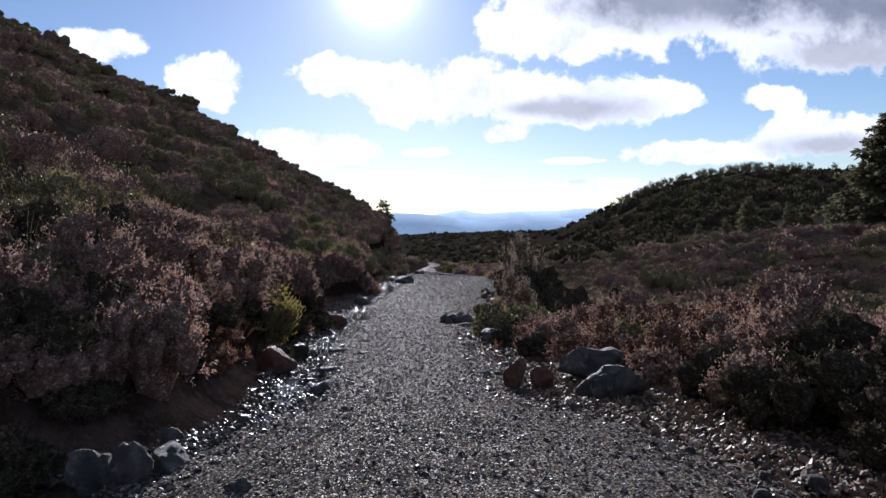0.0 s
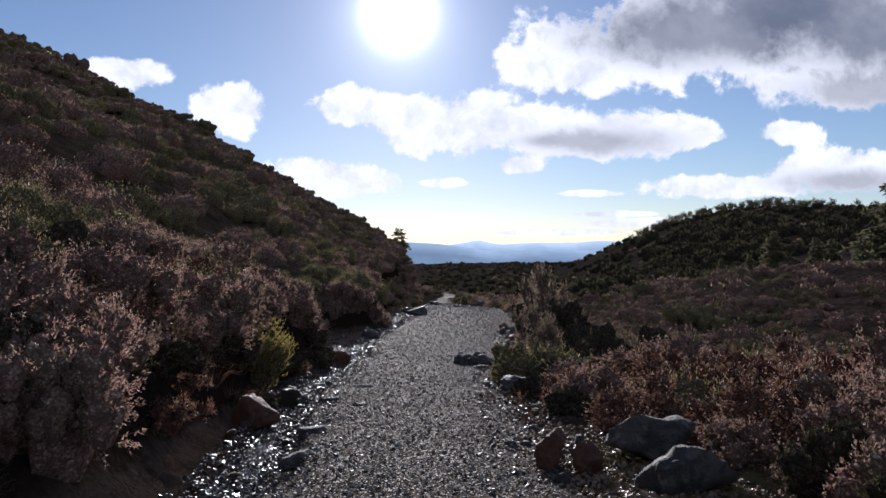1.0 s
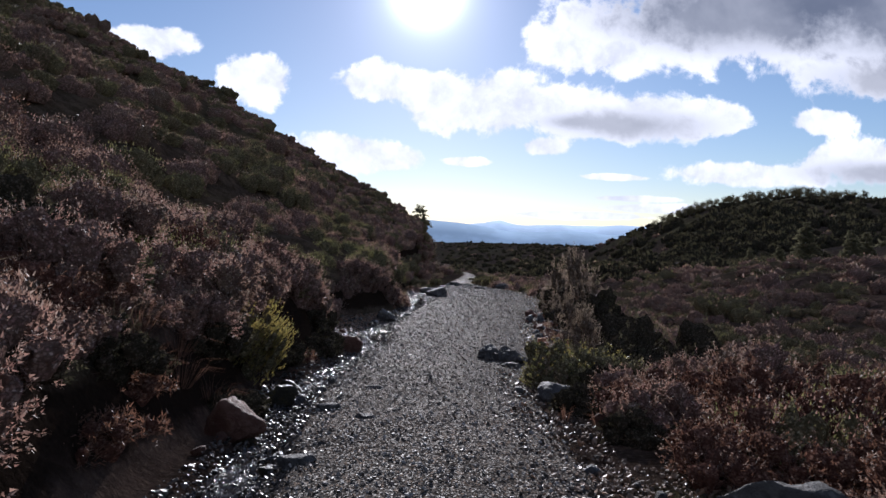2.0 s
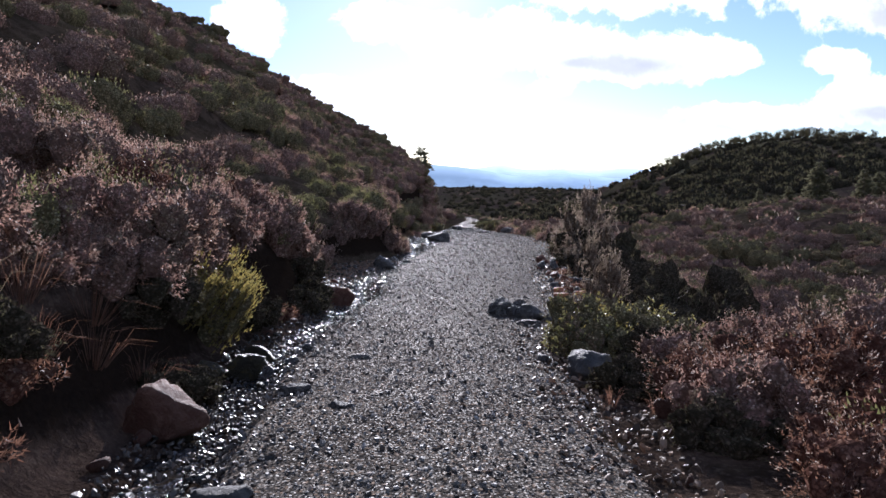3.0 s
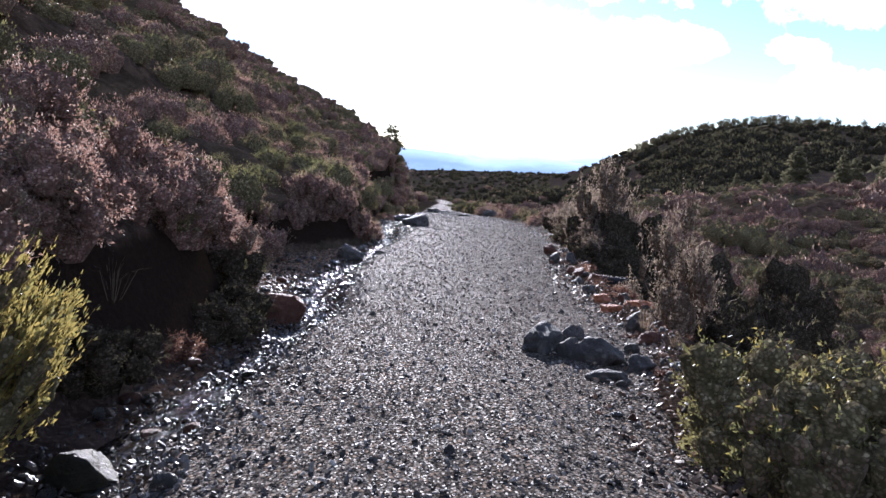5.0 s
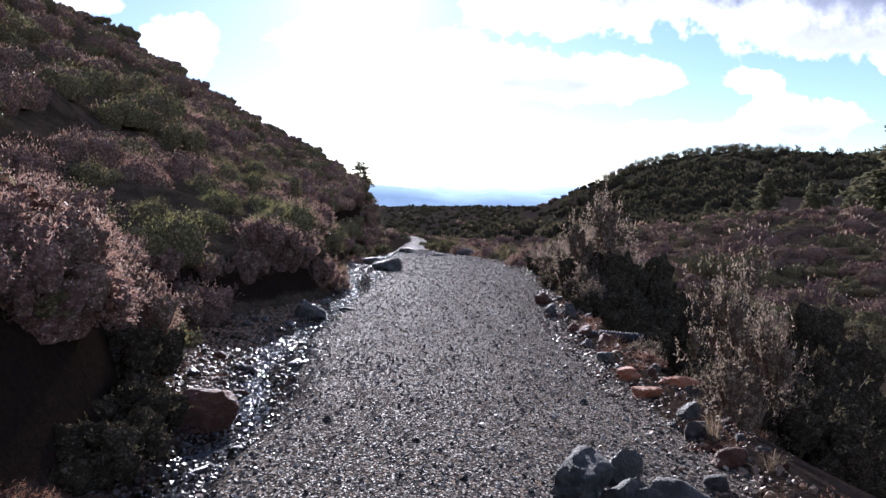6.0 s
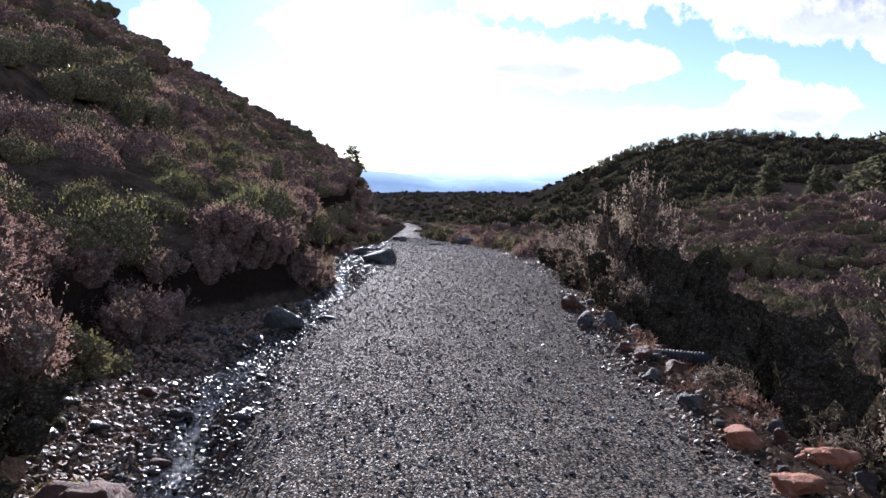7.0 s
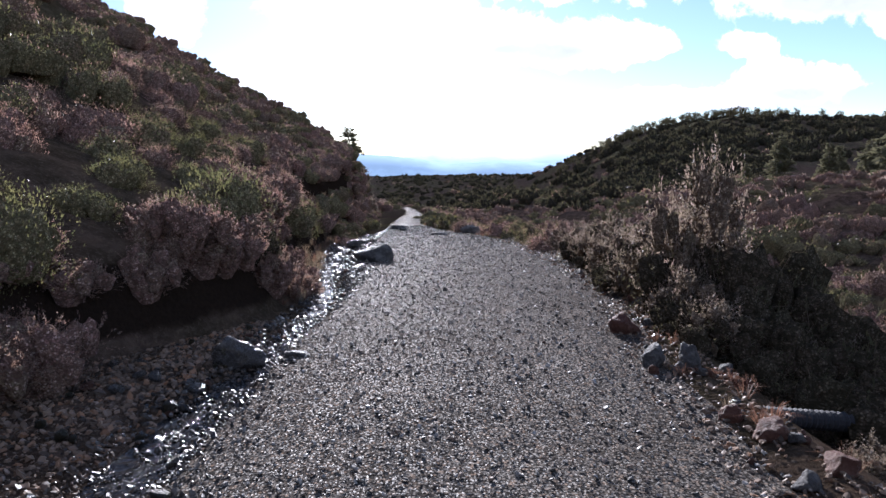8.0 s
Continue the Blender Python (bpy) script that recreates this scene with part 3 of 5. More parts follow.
def blob(rng, radius, tall, rings=4, segs=8, rough=0.3, round_=0.8, skirt=0.55):
    """A lumpy dome, open below."""
    v = [(0, 0, tall * rng.uniform(0.85, 1.1))]
    ph = rng.uniform(0, 6.28, 3)
    for i in range(1, rings + 1):
        a = math.pi / 2 * i / rings
        for j in range(segs):
            b = 2 * math.pi * (j + 0.5 * (i % 2)) / segs
            k = 1 + rough * (rng.random() - 0.5) * 1.6 + 0.16 * math.sin(2 * b + ph[0]) + 0.1 * math.sin(3 * b + 2 * a + ph[1])
            w = radius * (math.sin(a) if i < rings or skirt < 1 else 0.45)
            v.append((w * math.cos(b) * k, w * math.sin(b) * k, tall * max(math.cos(a), 0.0) ** round_ * k - (skirt * radius if i == rings else 0)))
    f = [(0, 1 + j, 1 + (j + 1) % segs) for j in range(segs)]
    for i in range(rings - 1):
        for j in range(segs):
            a, b = 1 + i * segs + j, 1 + i * segs + (j + 1) % segs
            f += [(a, a + segs, b + segs), (a, b + segs, b)]
    return np.array(v), np.array(f)


def unit(v):
    return v / np.maximum(np.linalg.norm(v, axis=-1, keepdims=True), 1e-6)


def ribbons(pts, width, rng):
    """Thin tapering strips along polylines pts (n, k, 3)."""
    n, k, _ = pts.shape
    side = unit(np.cross(unit(pts[:, -1] - pts[:, 0]), unit(rng.normal(size=(n, 3)))))
    taper = np.linspace(1, 0.25, k)[None, :, None] * width
    a, b = pts - side[:, None] * taper / 2, pts + side[:, None] * taper / 2
    v = np.stack([a, b], 2).reshape(n, 2 * k, 3)
    base = np.arange(n)[:, None, None] * 2 * k
    f = []
    for i in range(k - 1):
        f += [(2 * i, 2 * i + 1, 2 * i + 3), (2 * i, 2 * i + 3, 2 * i + 2)]
    return v.reshape(-1, 3), (np.array(f)[None] + base).reshape(-1, 3)


def leaves(at, way, length, width, rng):
    """One pointed leaf, a bent pair of triangles as one, at each place."""
    n = len(at)
    side = unit(np.cross(way, rng.normal(size=(n, 3)))) * width / 2
    tip = at + way * length
    v = np.stack([at - side, at + side, tip], 1).reshape(-1, 3)
    return v, np.arange(3 * n).reshape(-1, 3)


def blades(at, way, length, width, rng):
    """Four-cornered leaves, widest in the middle."""
    n = len(at)
    side = unit(np.cross(way, rng.normal(size=(n, 3)))) * width / 2
    m = at + way * length * 0.5
    v = np.stack([at, m - side, at + way * length, m + side], 1).reshape(-1, 3)
    i = np.arange(n)[:, None] * 4
    return v, np.concatenate([i + [0, 1, 2], i + [0, 2, 3]])


def shrub(seed, radius, tall, sprigs, per, leaf_l, leaf_w, stem_w, tips=0.25, upright=0.5, core=0.78, broad=False, low=0.1, lobes=13, base=0.6):
    """A bush of rounded heads on branching stems: (verts, tris) of the inner mass, of stems, of leaves and of dry flower spikes."""
    rng = np.random.default_rng(seed)
    k = np.arange(lobes)
    turn = 2.4 * k + rng.uniform(-0.4, 0.4, lobes)
    rise = np.clip(1 - (1 - low) * (k + 0.5) / lobes + rng.uniform(-0.08, 0.08, lobes), 0.03, 1)
    flat, reach = np.sqrt(1 - rise**2), rng.uniform(0.5, 0.98, lobes)
    heads = np.stack([radius * flat * np.cos(turn) * reach, radius * flat * np.sin(turn) * reach, tall * rise**0.65 * reach * 0.82], 1)
    wide = radius * rng.uniform(0.27, 0.42, lobes)
    high = wide * (0.8 + 0.4 * upright * max(tall / radius, 0.8))
    own = rng.integers(lobes, size=sprigs)
    az, cz = rng.uniform(0, 2 * math.pi, sprigs), rng.uniform(-0.75, 1, sprigs)
    sn = np.sqrt(1 - cz**2)
    out = np.stack([sn * np.cos(az) * wide[own], sn * np.sin(az) * wide[own], cz * high[own]], 1)
    tip = heads[own] + out * rng.uniform(0.85, 1.25, sprigs)[:, None]
    root = heads[own] + out * rng.uniform(0.25, 0.5, sprigs)[:, None] - np.array([0, 0, 0.2]) * high[own][:, None]
    tip = tip + np.array([0, 0, 1.0]) * (upright * 0.3 * high[own] * rng.uniform(0.0, 1, sprigs))[:, None]
    tip[:, 2] = np.maximum(tip[:, 2], -0.3 * tall * rng.uniform(0.2, 1, sprigs))
    mid = (root + tip) / 2 + rng.normal(size=(sprigs, 3)) * 0.035 * radius
    foot = np.stack([heads[:, 0] * 0.12, heads[:, 1] * 0.12, 0 * turn], 1)
    bend = heads * np.array([0.6, 0.6, 0.5])
    limb = ribbons(np.stack([foot, bend, heads], 1), stem_w * 3.0, rng)
    stem = joined([(*limb, 0), (*ribbons(np.stack([root, mid, tip], 1), stem_w, rng), 0)])[:2]
    foot_v, foot_f = blob(rng, radius * base, tall * 0.9 * base, 4, 9, 0.35, 0.8, 1.0)
    foot_v[-9:, 2] *= 0.4
    mass = [(foot_v, foot_f, 0)]
    for h in range(lobes):
        v, f = blob(rng, wide[h] * core, high[h] * core, 4, 7, 0.3, 0.75, 1.1)
        v[-7:, 2] *= 0.7
        mass.append((v + heads[h], f, 0))
    inner = joined(mass)[:2]
    s = rng.uniform(0.2, 1.0, (sprigs, per)) ** 0.8
    at = np.where(s[..., None] < 0.5, root[:, None] + (mid - root)[:, None] * s[..., None] * 2, mid[:, None] + (tip - mid)[:, None] * (s[..., None] * 2 - 1))
    at = at + rng.normal(size=at.shape) * 0.35 * leaf_l
    way = unit(unit(tip - root)[:, None] + 0.9 * unit(rng.normal(size=(sprigs, per, 3))))
    at, way, s = at.reshape(-1, 3), way.reshape(-1, 3), s.ravel()
    dry = (s > 1 - tips) & (rng.random(len(s)) < 0.75)
    size = rng.uniform(0.6, 1.3, len(s))[:, None]
    make = blades if broad else leaves
    green = make(at[~dry], way[~dry], leaf_l * size[~dry], leaf_w * size[~dry], rng)
    spike = leaves(at[dry], way[dry], leaf_l * 0.95 * size[dry], leaf_w * 0.8 * size[dry], rng)
    return inner, stem, green, spike


def joined(layers):
    """Layers (verts, tris, slot) as one set of arrays."""
    vs, fs, ss, n = [], [], [], 0
    for v, f, slot in layers:
        vs.append(v), fs.append(np.asarray(f, int) + n), ss.append(np.full(len(f), slot))
        n += len(v)
    return np.concatenate(vs), np.concatenate(fs), np.concatenate(ss)


def stamped(name, kinds, spots, mats, label, category):
    """ONE object of uncountable growth: kinds are (verts, tris, slots); spots are (kind, x, y, z, turn, scale, tall)."""
    vs, fs, ss, n = [], [], [], 0
    spots = np.asarray(spots, float)
    for k, (v, f, s) in enumerate(kinds):
        rows = spots[spots[:, 0] == k]
        if not len(rows):
            continue
        c, q = np.cos(rows[:, 4])[:, None], np.sin(rows[:, 4])[:, None]
        sc, tl = rows[:, 5][:, None], rows[:, 6][:, None]
        x = (v[None, :, 0] * c - v[None, :, 1] * q) * sc + rows[:, 1][:, None]
        y = (v[None, :, 0] * q + v[None, :, 1] * c) * sc + rows[:, 2][:, None]
        z = v[None, :, 2] * sc * tl + rows[:, 3][:, None]
        vs.append(np.stack([x, y, z], -1).reshape(-1, 3))
        fs.append((f[None] + (np.arange(len(rows)) * len(v))[:, None, None]).reshape(-1, 3) + n)
        ss.append(np.tile(s, len(rows)))
        n += len(rows) * len(v)
    ob = new(name, mesh_of(name, np.concatenate(vs), np.concatenate(fs), mats, np.concatenate(ss)))
    return tagged(ob, label, category, kind="stuff")


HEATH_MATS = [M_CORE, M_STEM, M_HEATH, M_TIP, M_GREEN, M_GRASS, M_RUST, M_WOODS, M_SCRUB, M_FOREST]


def grass_tuft(seed, n, tall, spread, width):
    rng = np.random.default_rng(seed)
    az, out = rng.uniform(0, 6.283, n), rng.uniform(0.1, 1, n) * spread
    h = tall * rng.uniform(0.5, 1.1, n)
    root = np.stack([np.cos(az) * out * 0.2, np.sin(az) * out * 0.2, 0 * az], 1)
    tip = np.stack([np.cos(az) * out, np.sin(az) * out, h], 1)
    mid = (root + tip) / 2 + np.array([0, 0, 1.0]) * (0.22 * h)[:, None]
    tip[:, 2] -= 0.25 * out
    return ribbons(np.stack([root, mid, tip], 1), width, rng)


def bush_thing(name, seed, leaf, flower, label, category="shrub", group="", mass=M_CORE, **kw):
    """One bush with its wood, foliage and flower spikes, at the origin."""
    inner, stem, green, spike = shrub(seed, **kw)
    v, f, s = joined([(*inner, 1), (*stem, 0)])
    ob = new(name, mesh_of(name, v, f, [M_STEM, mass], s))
    tagged(ob, label, category, group)
    part("foliage", mesh_of("foliage", *green, [leaf]), ob)["kind"] = "stuff"
    if flower is not None and len(spike[0]):
        part("bloom", mesh_of("bloom", *spike, [flower]), ob, "dry pale flower heads")["kind"] = "stuff"
    return ob


rng = np.random.default_rng(7)
HEATHER = [bush_thing("heather_bush", 20 + i, M_HEATH, M_TIP, "brown heather bush with dry pinkish flower tips on the bank", group="heather beside the path",
                      radius=0.38, tall=0.42, sprigs=430, per=11, leaf_l=0.017, leaf_w=0.008, stem_w=0.003, tips=0.13, upright=0.5, core=0.64, lobes=14) for i in range(5)]
HEATHER_L = [bush_thing("large_heather_bush", 30 + i, M_HEATH, M_TIP, "large dark heather bush with dry flower tips", group="large heather bushes",
                        radius=0.62, tall=0.62, sprigs=900, per=12, leaf_l=0.019, leaf_w=0.009, stem_w=0.004, tips=0.13, upright=0.5, core=0.62, lobes=24) for i in range(3)]
RUSTY = [bush_thing("rusty_bush", 35 + i, M_RUST, M_TIP, "rust-brown heather bush with pale dry tips beside the path", group="rusty bushes", mass=M_RUSTY,
                    radius=0.55, tall=0.52, sprigs=700, per=11, leaf_l=0.020, leaf_w=0.0085, stem_w=0.004, tips=0.12, upright=0.6, core=0.62, lobes=20) for i in range(3)]
GORSE = [bush_thing("green_bush", 40 + i, M_GREEN, M_YELLOW, "olive green leafy shrub with yellowing shoots among heather", group="green shrubs", mass=M_SCRUB,
                    radius=0.42, tall=0.46, sprigs=340, per=13, leaf_l=0.021, leaf_w=0.011, stem_w=0.004, tips=0.14, upright=0.5, broad=True, lobes=15) for i in range(2)]
YELLOW = [bush_thing("yellow_bush", 50, M_YELLOW, M_GREEN, "upright yellow-green leafy shrub above the ditch", group="yellow shrubs", mass=M_SCRUB,
                     radius=0.36, tall=0.5, sprigs=220, per=15, leaf_l=0.022, leaf_w=0.012, stem_w=0.004, tips=0.12, upright=0.7, core=0.45, broad=True, lobes=12, base=0.4)]
TALL = [bush_thing("tall_shrub", 60 + i, M_OLIVE, M_TIP, "tall twiggy grey-brown shrub with small leaves beside the path", group="tall shrubs", mass=M_BROWN,
                   radius=0.5, tall=0.95, sprigs=520, per=11, leaf_l=0.023, leaf_w=0.010, stem_w=0.004, tips=0.18, upright=0.6, core=0.42, broad=True, lobes=30, low=0.02, base=0.35) for i in range(3)]
TWIG = [bush_thing("twiggy_bush", 70 + i, M_OLIVE, M_TIP, "tall twiggy bush with small olive-brown leaves on the bank", group="twiggy bushes", mass=M_BROWN,
                   radius=0.42, tall=1.0, sprigs=230, per=13, leaf_l=0.017, leaf_w=0.008, stem_w=0.005, tips=0.10, upright=0.9, core=0.35, broad=True, lobes=14, base=0.3) for i in range(1)]
BRACKEN = [bush_thing("bracken_clump", 80 + i, M_RUST, None, "rust-red dead bracken clump at the path's edge", "bracken", group="dead bracken", mass=M_RUSTY,
                      radius=0.38, tall=0.30, sprigs=170, per=9, leaf_l=0.040, leaf_w=0.010, stem_w=0.005, tips=0.0, upright=0.5, core=0.5, lobes=9) for i in range(2)]
# Bushes with shade put into their colour, to darken the gully and bank foot.
DARK = [bush_thing("dark_bush", 90 + i, M_SHADY_LEAF, None, "dense dark bush beside the path, shade put into its colour", group="dark bushes", mass=M_SHADY,
                   radius=0.55, tall=0.52, sprigs=380, per=10, leaf_l=0.022, leaf_w=0.010, stem_w=0.005, tips=0.0, upright=0.3, lobes=18) for i in range(2)]
used = set()


def put(kinds, x, y, size, tall=1.0, turn=None, sink=0.04):
    """Set one bush of the kind on the ground."""
    src = kinds[int(rng.integers(len(kinds)))]
    m = Matrix.LocRotScale((x, y, height1(x, y) - sink), Euler((0, 0, rng.uniform(0, 6.28) if turn is None else turn)), None)
    if src.name not in used:
        used.add(src.name)
        ob = src
        ob.matrix_basis = m
    else:
        ob = copy_thing(src, m)
    ob.scale = (size, size, size * tall)
    return ob


# Bushes that stand out.
for x, y, s, t in [
    (4.35, 21.6, 1.26, 1.9), (4.9, 22.6, 1.37, 1.6), (5.6, 21.9, 1.42, 1.25), (4.0, 20.9, 0.8, 1.3), (4.6, 23.7, 1.21, 1.1), (6.2, 23.0, 1.42, 1.09), (6.8, 21.8, 1.37, 1.12),
    (5.4, 24.3, 1.31, 1.05), (4.9, 25.6, 1.15, 1.1), (4.9, 27.0, 1.0, 1.0), (7.4, 22.6, 1.42, 0.91), (4.15, 22.9, 0.79, 1.08), (4.5, 24.7, 0.89, 1.07), (4.75, 26.2, 0.85, 1.0),
    (3.85, 21.2, 0.6, 0.9), (5.0, 28.0, 0.9, 0.9), (5.1, 29.4, 0.9, 0.9), (3.75, 18.0, 0.5, 0.8), (3.9, 20.2, 0.8, 0.9), (5.4, 28.5, 1.2, 0.9), (0.15, 67.5, 1.6, 1.1),
    (-0.2, 69.0, 1.7, 1.2), (0.35, 70.2, 1.6, 1.0), (5.2, 20.9, 1.2, 1.37), (6.2, 21.5, 1.4, 1.26), (5.3, 22.9, 1.3, 1.49)]:
    put(TALL, x, y, s, t)
for x, y, s, t in [(2.2, 11.3, 1.15, 1.0), (2.6, 11.6, 1.35, 1.0), (2.95, 11.3, 1.25, 0.95), (2.5, 10.95, 1.1, 0.9), (2.12, 10.85, 1.1, 1.1), (2.95, 12.0, 1.1, 0.85), (3.8, 40.6, 1.3, 1.0), (4.5, 40.2, 1.4, 1.0), (5.2, 39.6, 1.4, 1.0), (3.9, 42.4, 1.4, 1.1), (4.7, 42.0, 1.5, 1.1), (3.5, 44.0, 1.3, 1.0), (0.6, 45.0, 1.2, 1.0), (-1.75, 14.6, 1.0, 1.0), (-2.6, 9.9, 0.9, 1.0), (-2.2, 18.5, 1.1, 1.0), (-3.2, 16.2, 1.2, 1.0), (-2.3, 10.6, 0.9, 1.0), (-2.0, 12.2, 0.85, 1.0), (-1.9, 16.6, 0.9, 1.0), (-2.8, 8.2, 0.9, 1.1), (-2.7, 17.4, 0.9, 1.0)]:
    put(GORSE, x, y, s, t)
for x, y, s, t in [(3.05, 8.9, 1.0, 1.2), (2.9, 9.6, 0.9, 1.2), (2.75, 7.9, 0.9, 1.1), (3.3, 9.9, 1.0, 1.2), (2.3, 13.2, 0.45, 0.5), (2.55, 13.8, 0.5, 0.55), (2.75, 14.2, 0.5, 0.5), (2.35, 12.5, 0.5, 0.6), (2.95, 17.0, 0.45, 0.5), (3.15, 18.5, 0.4, 0.5), (3.3, 19.4, 0.45, 0.5), (3.0, 16.2, 0.4, 0.5), (3.15, 16.6, 0.6, 0.9), (2.95, 7.0, 0.9, 1.0), (2.6, 12.7, 0.6, 0.9), (-1.35, 7.3, 0.9, 1.0), (-1.5, 8.1, 0.8, 1.0), (-1.3, 13.4, 0.7, 0.9), (3.4, 19.2, 0.5, 0.8), (-1.6, 5.4, 0.8, 1.0)]:
    put(BRACKEN, x, y, s, t)

# Dark bushes, many of them set where the hollow lies in shade.
for x, y, s, t in [
    (3.75, 15.35, 0.95, 1.3), (4.15, 14.8, 1.05, 1.3), (4.6, 15.7, 1.49, 0.78), (4.3, 16.4, 1.62, 1.26), (2.2, 9.55, 0.65, 0.95), (2.3, 8.35, 0.6, 0.9), (4.0, 20.6, 0.9, 1.2),
    (4.5, 21.2, 1.78, 1.47), (5.1, 20.6, 1.94, 1.57), (5.8, 21.0, 2.11, 1.68), (5.0, 22.0, 1.78, 1.47), (6.5, 20.8, 2.11, 1.68), (4.4, 19.6, 1.46, 1.16), (5.2, 19.2, 1.78, 1.26),
    (4.6, 17.8, 1.62, 1.16), (5.3, 16.6, 1.78, 1.26), (4.3, 23.4, 1.0, 1.2), (5.0, 26.9, 1.2, 1.2), (4.9, 18.6, 2.43, 1.36), (5.6, 19.2, 2.59, 1.57), (6.3, 18.8, 2.59, 1.57),
    (5.4, 17.7, 2.27, 1.26), (7.0, 19.4, 2.75, 1.68), (7.8, 19.6, 1.8, 1.6), (6.1, 17.7, 2.27, 1.26), (8.6, 20.0, 1.8, 1.6), (-1.3, 15.0, 0.8, 1.0), (-1.25, 9.6, 0.65, 0.9),
    (-1.9, 5.0, 0.9, 1.0), (-1.7, 4.25, 0.75, 0.9), (-2.7, 3.6, 1.0, 1.0), (-1.75, 3.4, 0.7, 0.8), (-1.7, 10.2, 0.8, 1.0), (-2.6, 6.6, 1.1, 1.1), (-2.9, 8.9, 1.1, 1.1),
    (-3.0, 5.4, 1.1, 1.1), (4.3, 24.1, 0.8, 1.1), (4.6, 25.4, 0.8, 1.1), (4.7, 26.6, 0.8, 1.0), (-1.0, 23.8, 0.9, 1.0), (-1.2, 14.2, 0.75, 1.0), (-1.65, 15.9, 0.9, 1.0),
    (-1.45, 12.4, 0.7, 1.0), (-1.7, 6.7, 0.8, 0.9), (-1.6, 5.0, 0.6, 0.8), (-1.9, 5.9, 0.8, 1.0), (-1.6, 8.0, 0.7, 1.0), (3.3, 4.5, 0.9, 1.1), (3.7, 4.0, 1.1, 1.1),
    (3.9, 5.0, 1.15, 1.1), (3.2, 5.4, 0.8, 1.1), (3.5, 3.4, 1.0, 1.0), (4.4, 4.3, 1.2, 1.2), (4.35, 18.9, 1.49, 1.14), (4.75, 17.2, 1.49, 0.96), (4.1, 20.0, 1.22, 1.08),
    (5.1, 18.4, 1.76, 1.2), (5.7, 17.2, 1.62, 0.96), (4.6, 16.3, 1.22, 0.78), (5.5, 15.8, 1.49, 0.78), (6.4, 16.6, 1.76, 0.9), (5.0, 15.0, 1.22, 0.66), (6.8, 17.9, 1.89, 1.08), (2.95, 10.0, 0.85, 0.95), (2.65, 10.55, 0.7, 1.1)]:
    put(DARK, x, y, s, t)
for x, y, s, t in [
    (2.55, 9.0, 0.8, 1.0), (2.75, 9.5, 0.9, 1.0), (3.3, 9.2, 1.0, 1.1), (-2.2, 4.0, 1.0, 1.0), (-2.1, 7.6, 0.9, 1.1),
    (-2.3, 11.2, 0.9, 1.1), (-2.7, 12.4, 1.0, 1.1), (2.6, 7.4, 0.8, 1.0), (3.05, 7.9, 0.9, 1.1), (3.3, 6.9, 0.9, 1.0), (2.8, 6.4, 0.6, 0.9), (-2.4, 15.4, 1.1, 1.1),
    (3.6, 6.6, 1.1, 1.1), (4.4, 7.2, 1.2, 1.2), (3.9, 8.2, 1.1, 1.1), (4.9, 6.3, 1.2, 1.1), (4.6, 8.6, 1.2, 1.2), (3.6, 9.2, 1.0, 1.2), (4.2, 9.8, 1.1, 1.1),
    (5.4, 7.6, 1.2, 1.1), (3.5, 10.6, 0.9, 1.1)]:
    put(RUSTY, x, y, s, t)

for x, y, s, t in [(3.1, 14.55, 0.95, 1.85), (3.3, 14.8, 0.8, 1.7), (3.55, 16.0, 0.6, 0.8), (3.62, 17.3, 0.24, 2.0)]:
    put(TWIG, x, y, s, t)

for x, y, s, t in [(-1.05, 15.7, 0.45, 1.0), (-2.7, 14.3, 0.7, 1.0)]:
    put(YELLOW, x, y, s, t)

# Yellow shrubs leaning out from the bank over the ditch.
for x, y, s, t in [(-1.56, 11.2, 0.78, 2.8), (-1.62, 11.55, 0.7, 2.7), (-1.68, 10.9, 0.65, 2.4)]:
    put(YELLOW, x, y, s, t, turn=0.0).rotation_euler.y = 0.6

# Heather along both edges, nearest the path: knots of bushes with hollows between.
for y in np.arange(3.0, 27, 0.42):
    for row in range(3 if y < 20 else 2):
        yy = y + rng.uniform(-0.2, 0.2)
        x = float(stream_x(yy) - stream_half(yy) - bay(yy)) - 0.32 - row * 0.42 + rng.uniform(-0.16, 0.16)
        if y < 4.6:
            x -= 0.9
        if row == 0 and 4.6 < yy < 23.8:
            continue
        knot = min(0.95 + 0.95 * float(lumps(x, yy, 1.5, 2, 41)), 1.45)
        if knot < 0.66:
            continue
        put(HEATHER, x, yy, rng.uniform(0.8, 1.2) * knot, rng.uniform(0.8, 1.3))
for y in np.arange(4.0, 10.2, 0.46):
    for row in range(2):
        yy = y + rng.uniform(-0.2, 0.2)
        x = float(path_right(yy)) + 0.45 + row * 0.6 + rng.uniform(-0.15, 0.2)
        if y < 7.4:
            x += 0.75 + 0.3 * (y < 6)
        if y > 10.0 or 6.5 < y < 8.4 or (y > 8.0 and row == 0):
            continue
        knot = min(1.0 + 0.9 * float(lumps(x, yy, 1.7, 2, 43)), 1.45) * (0.8 if y < 10.5 else 1.0)
        if knot < 0.6:
            continue
        put(HEATHER, x, yy, rng.uniform(0.85, 1.25) * knot, rng.uniform(0.9, 1.45))
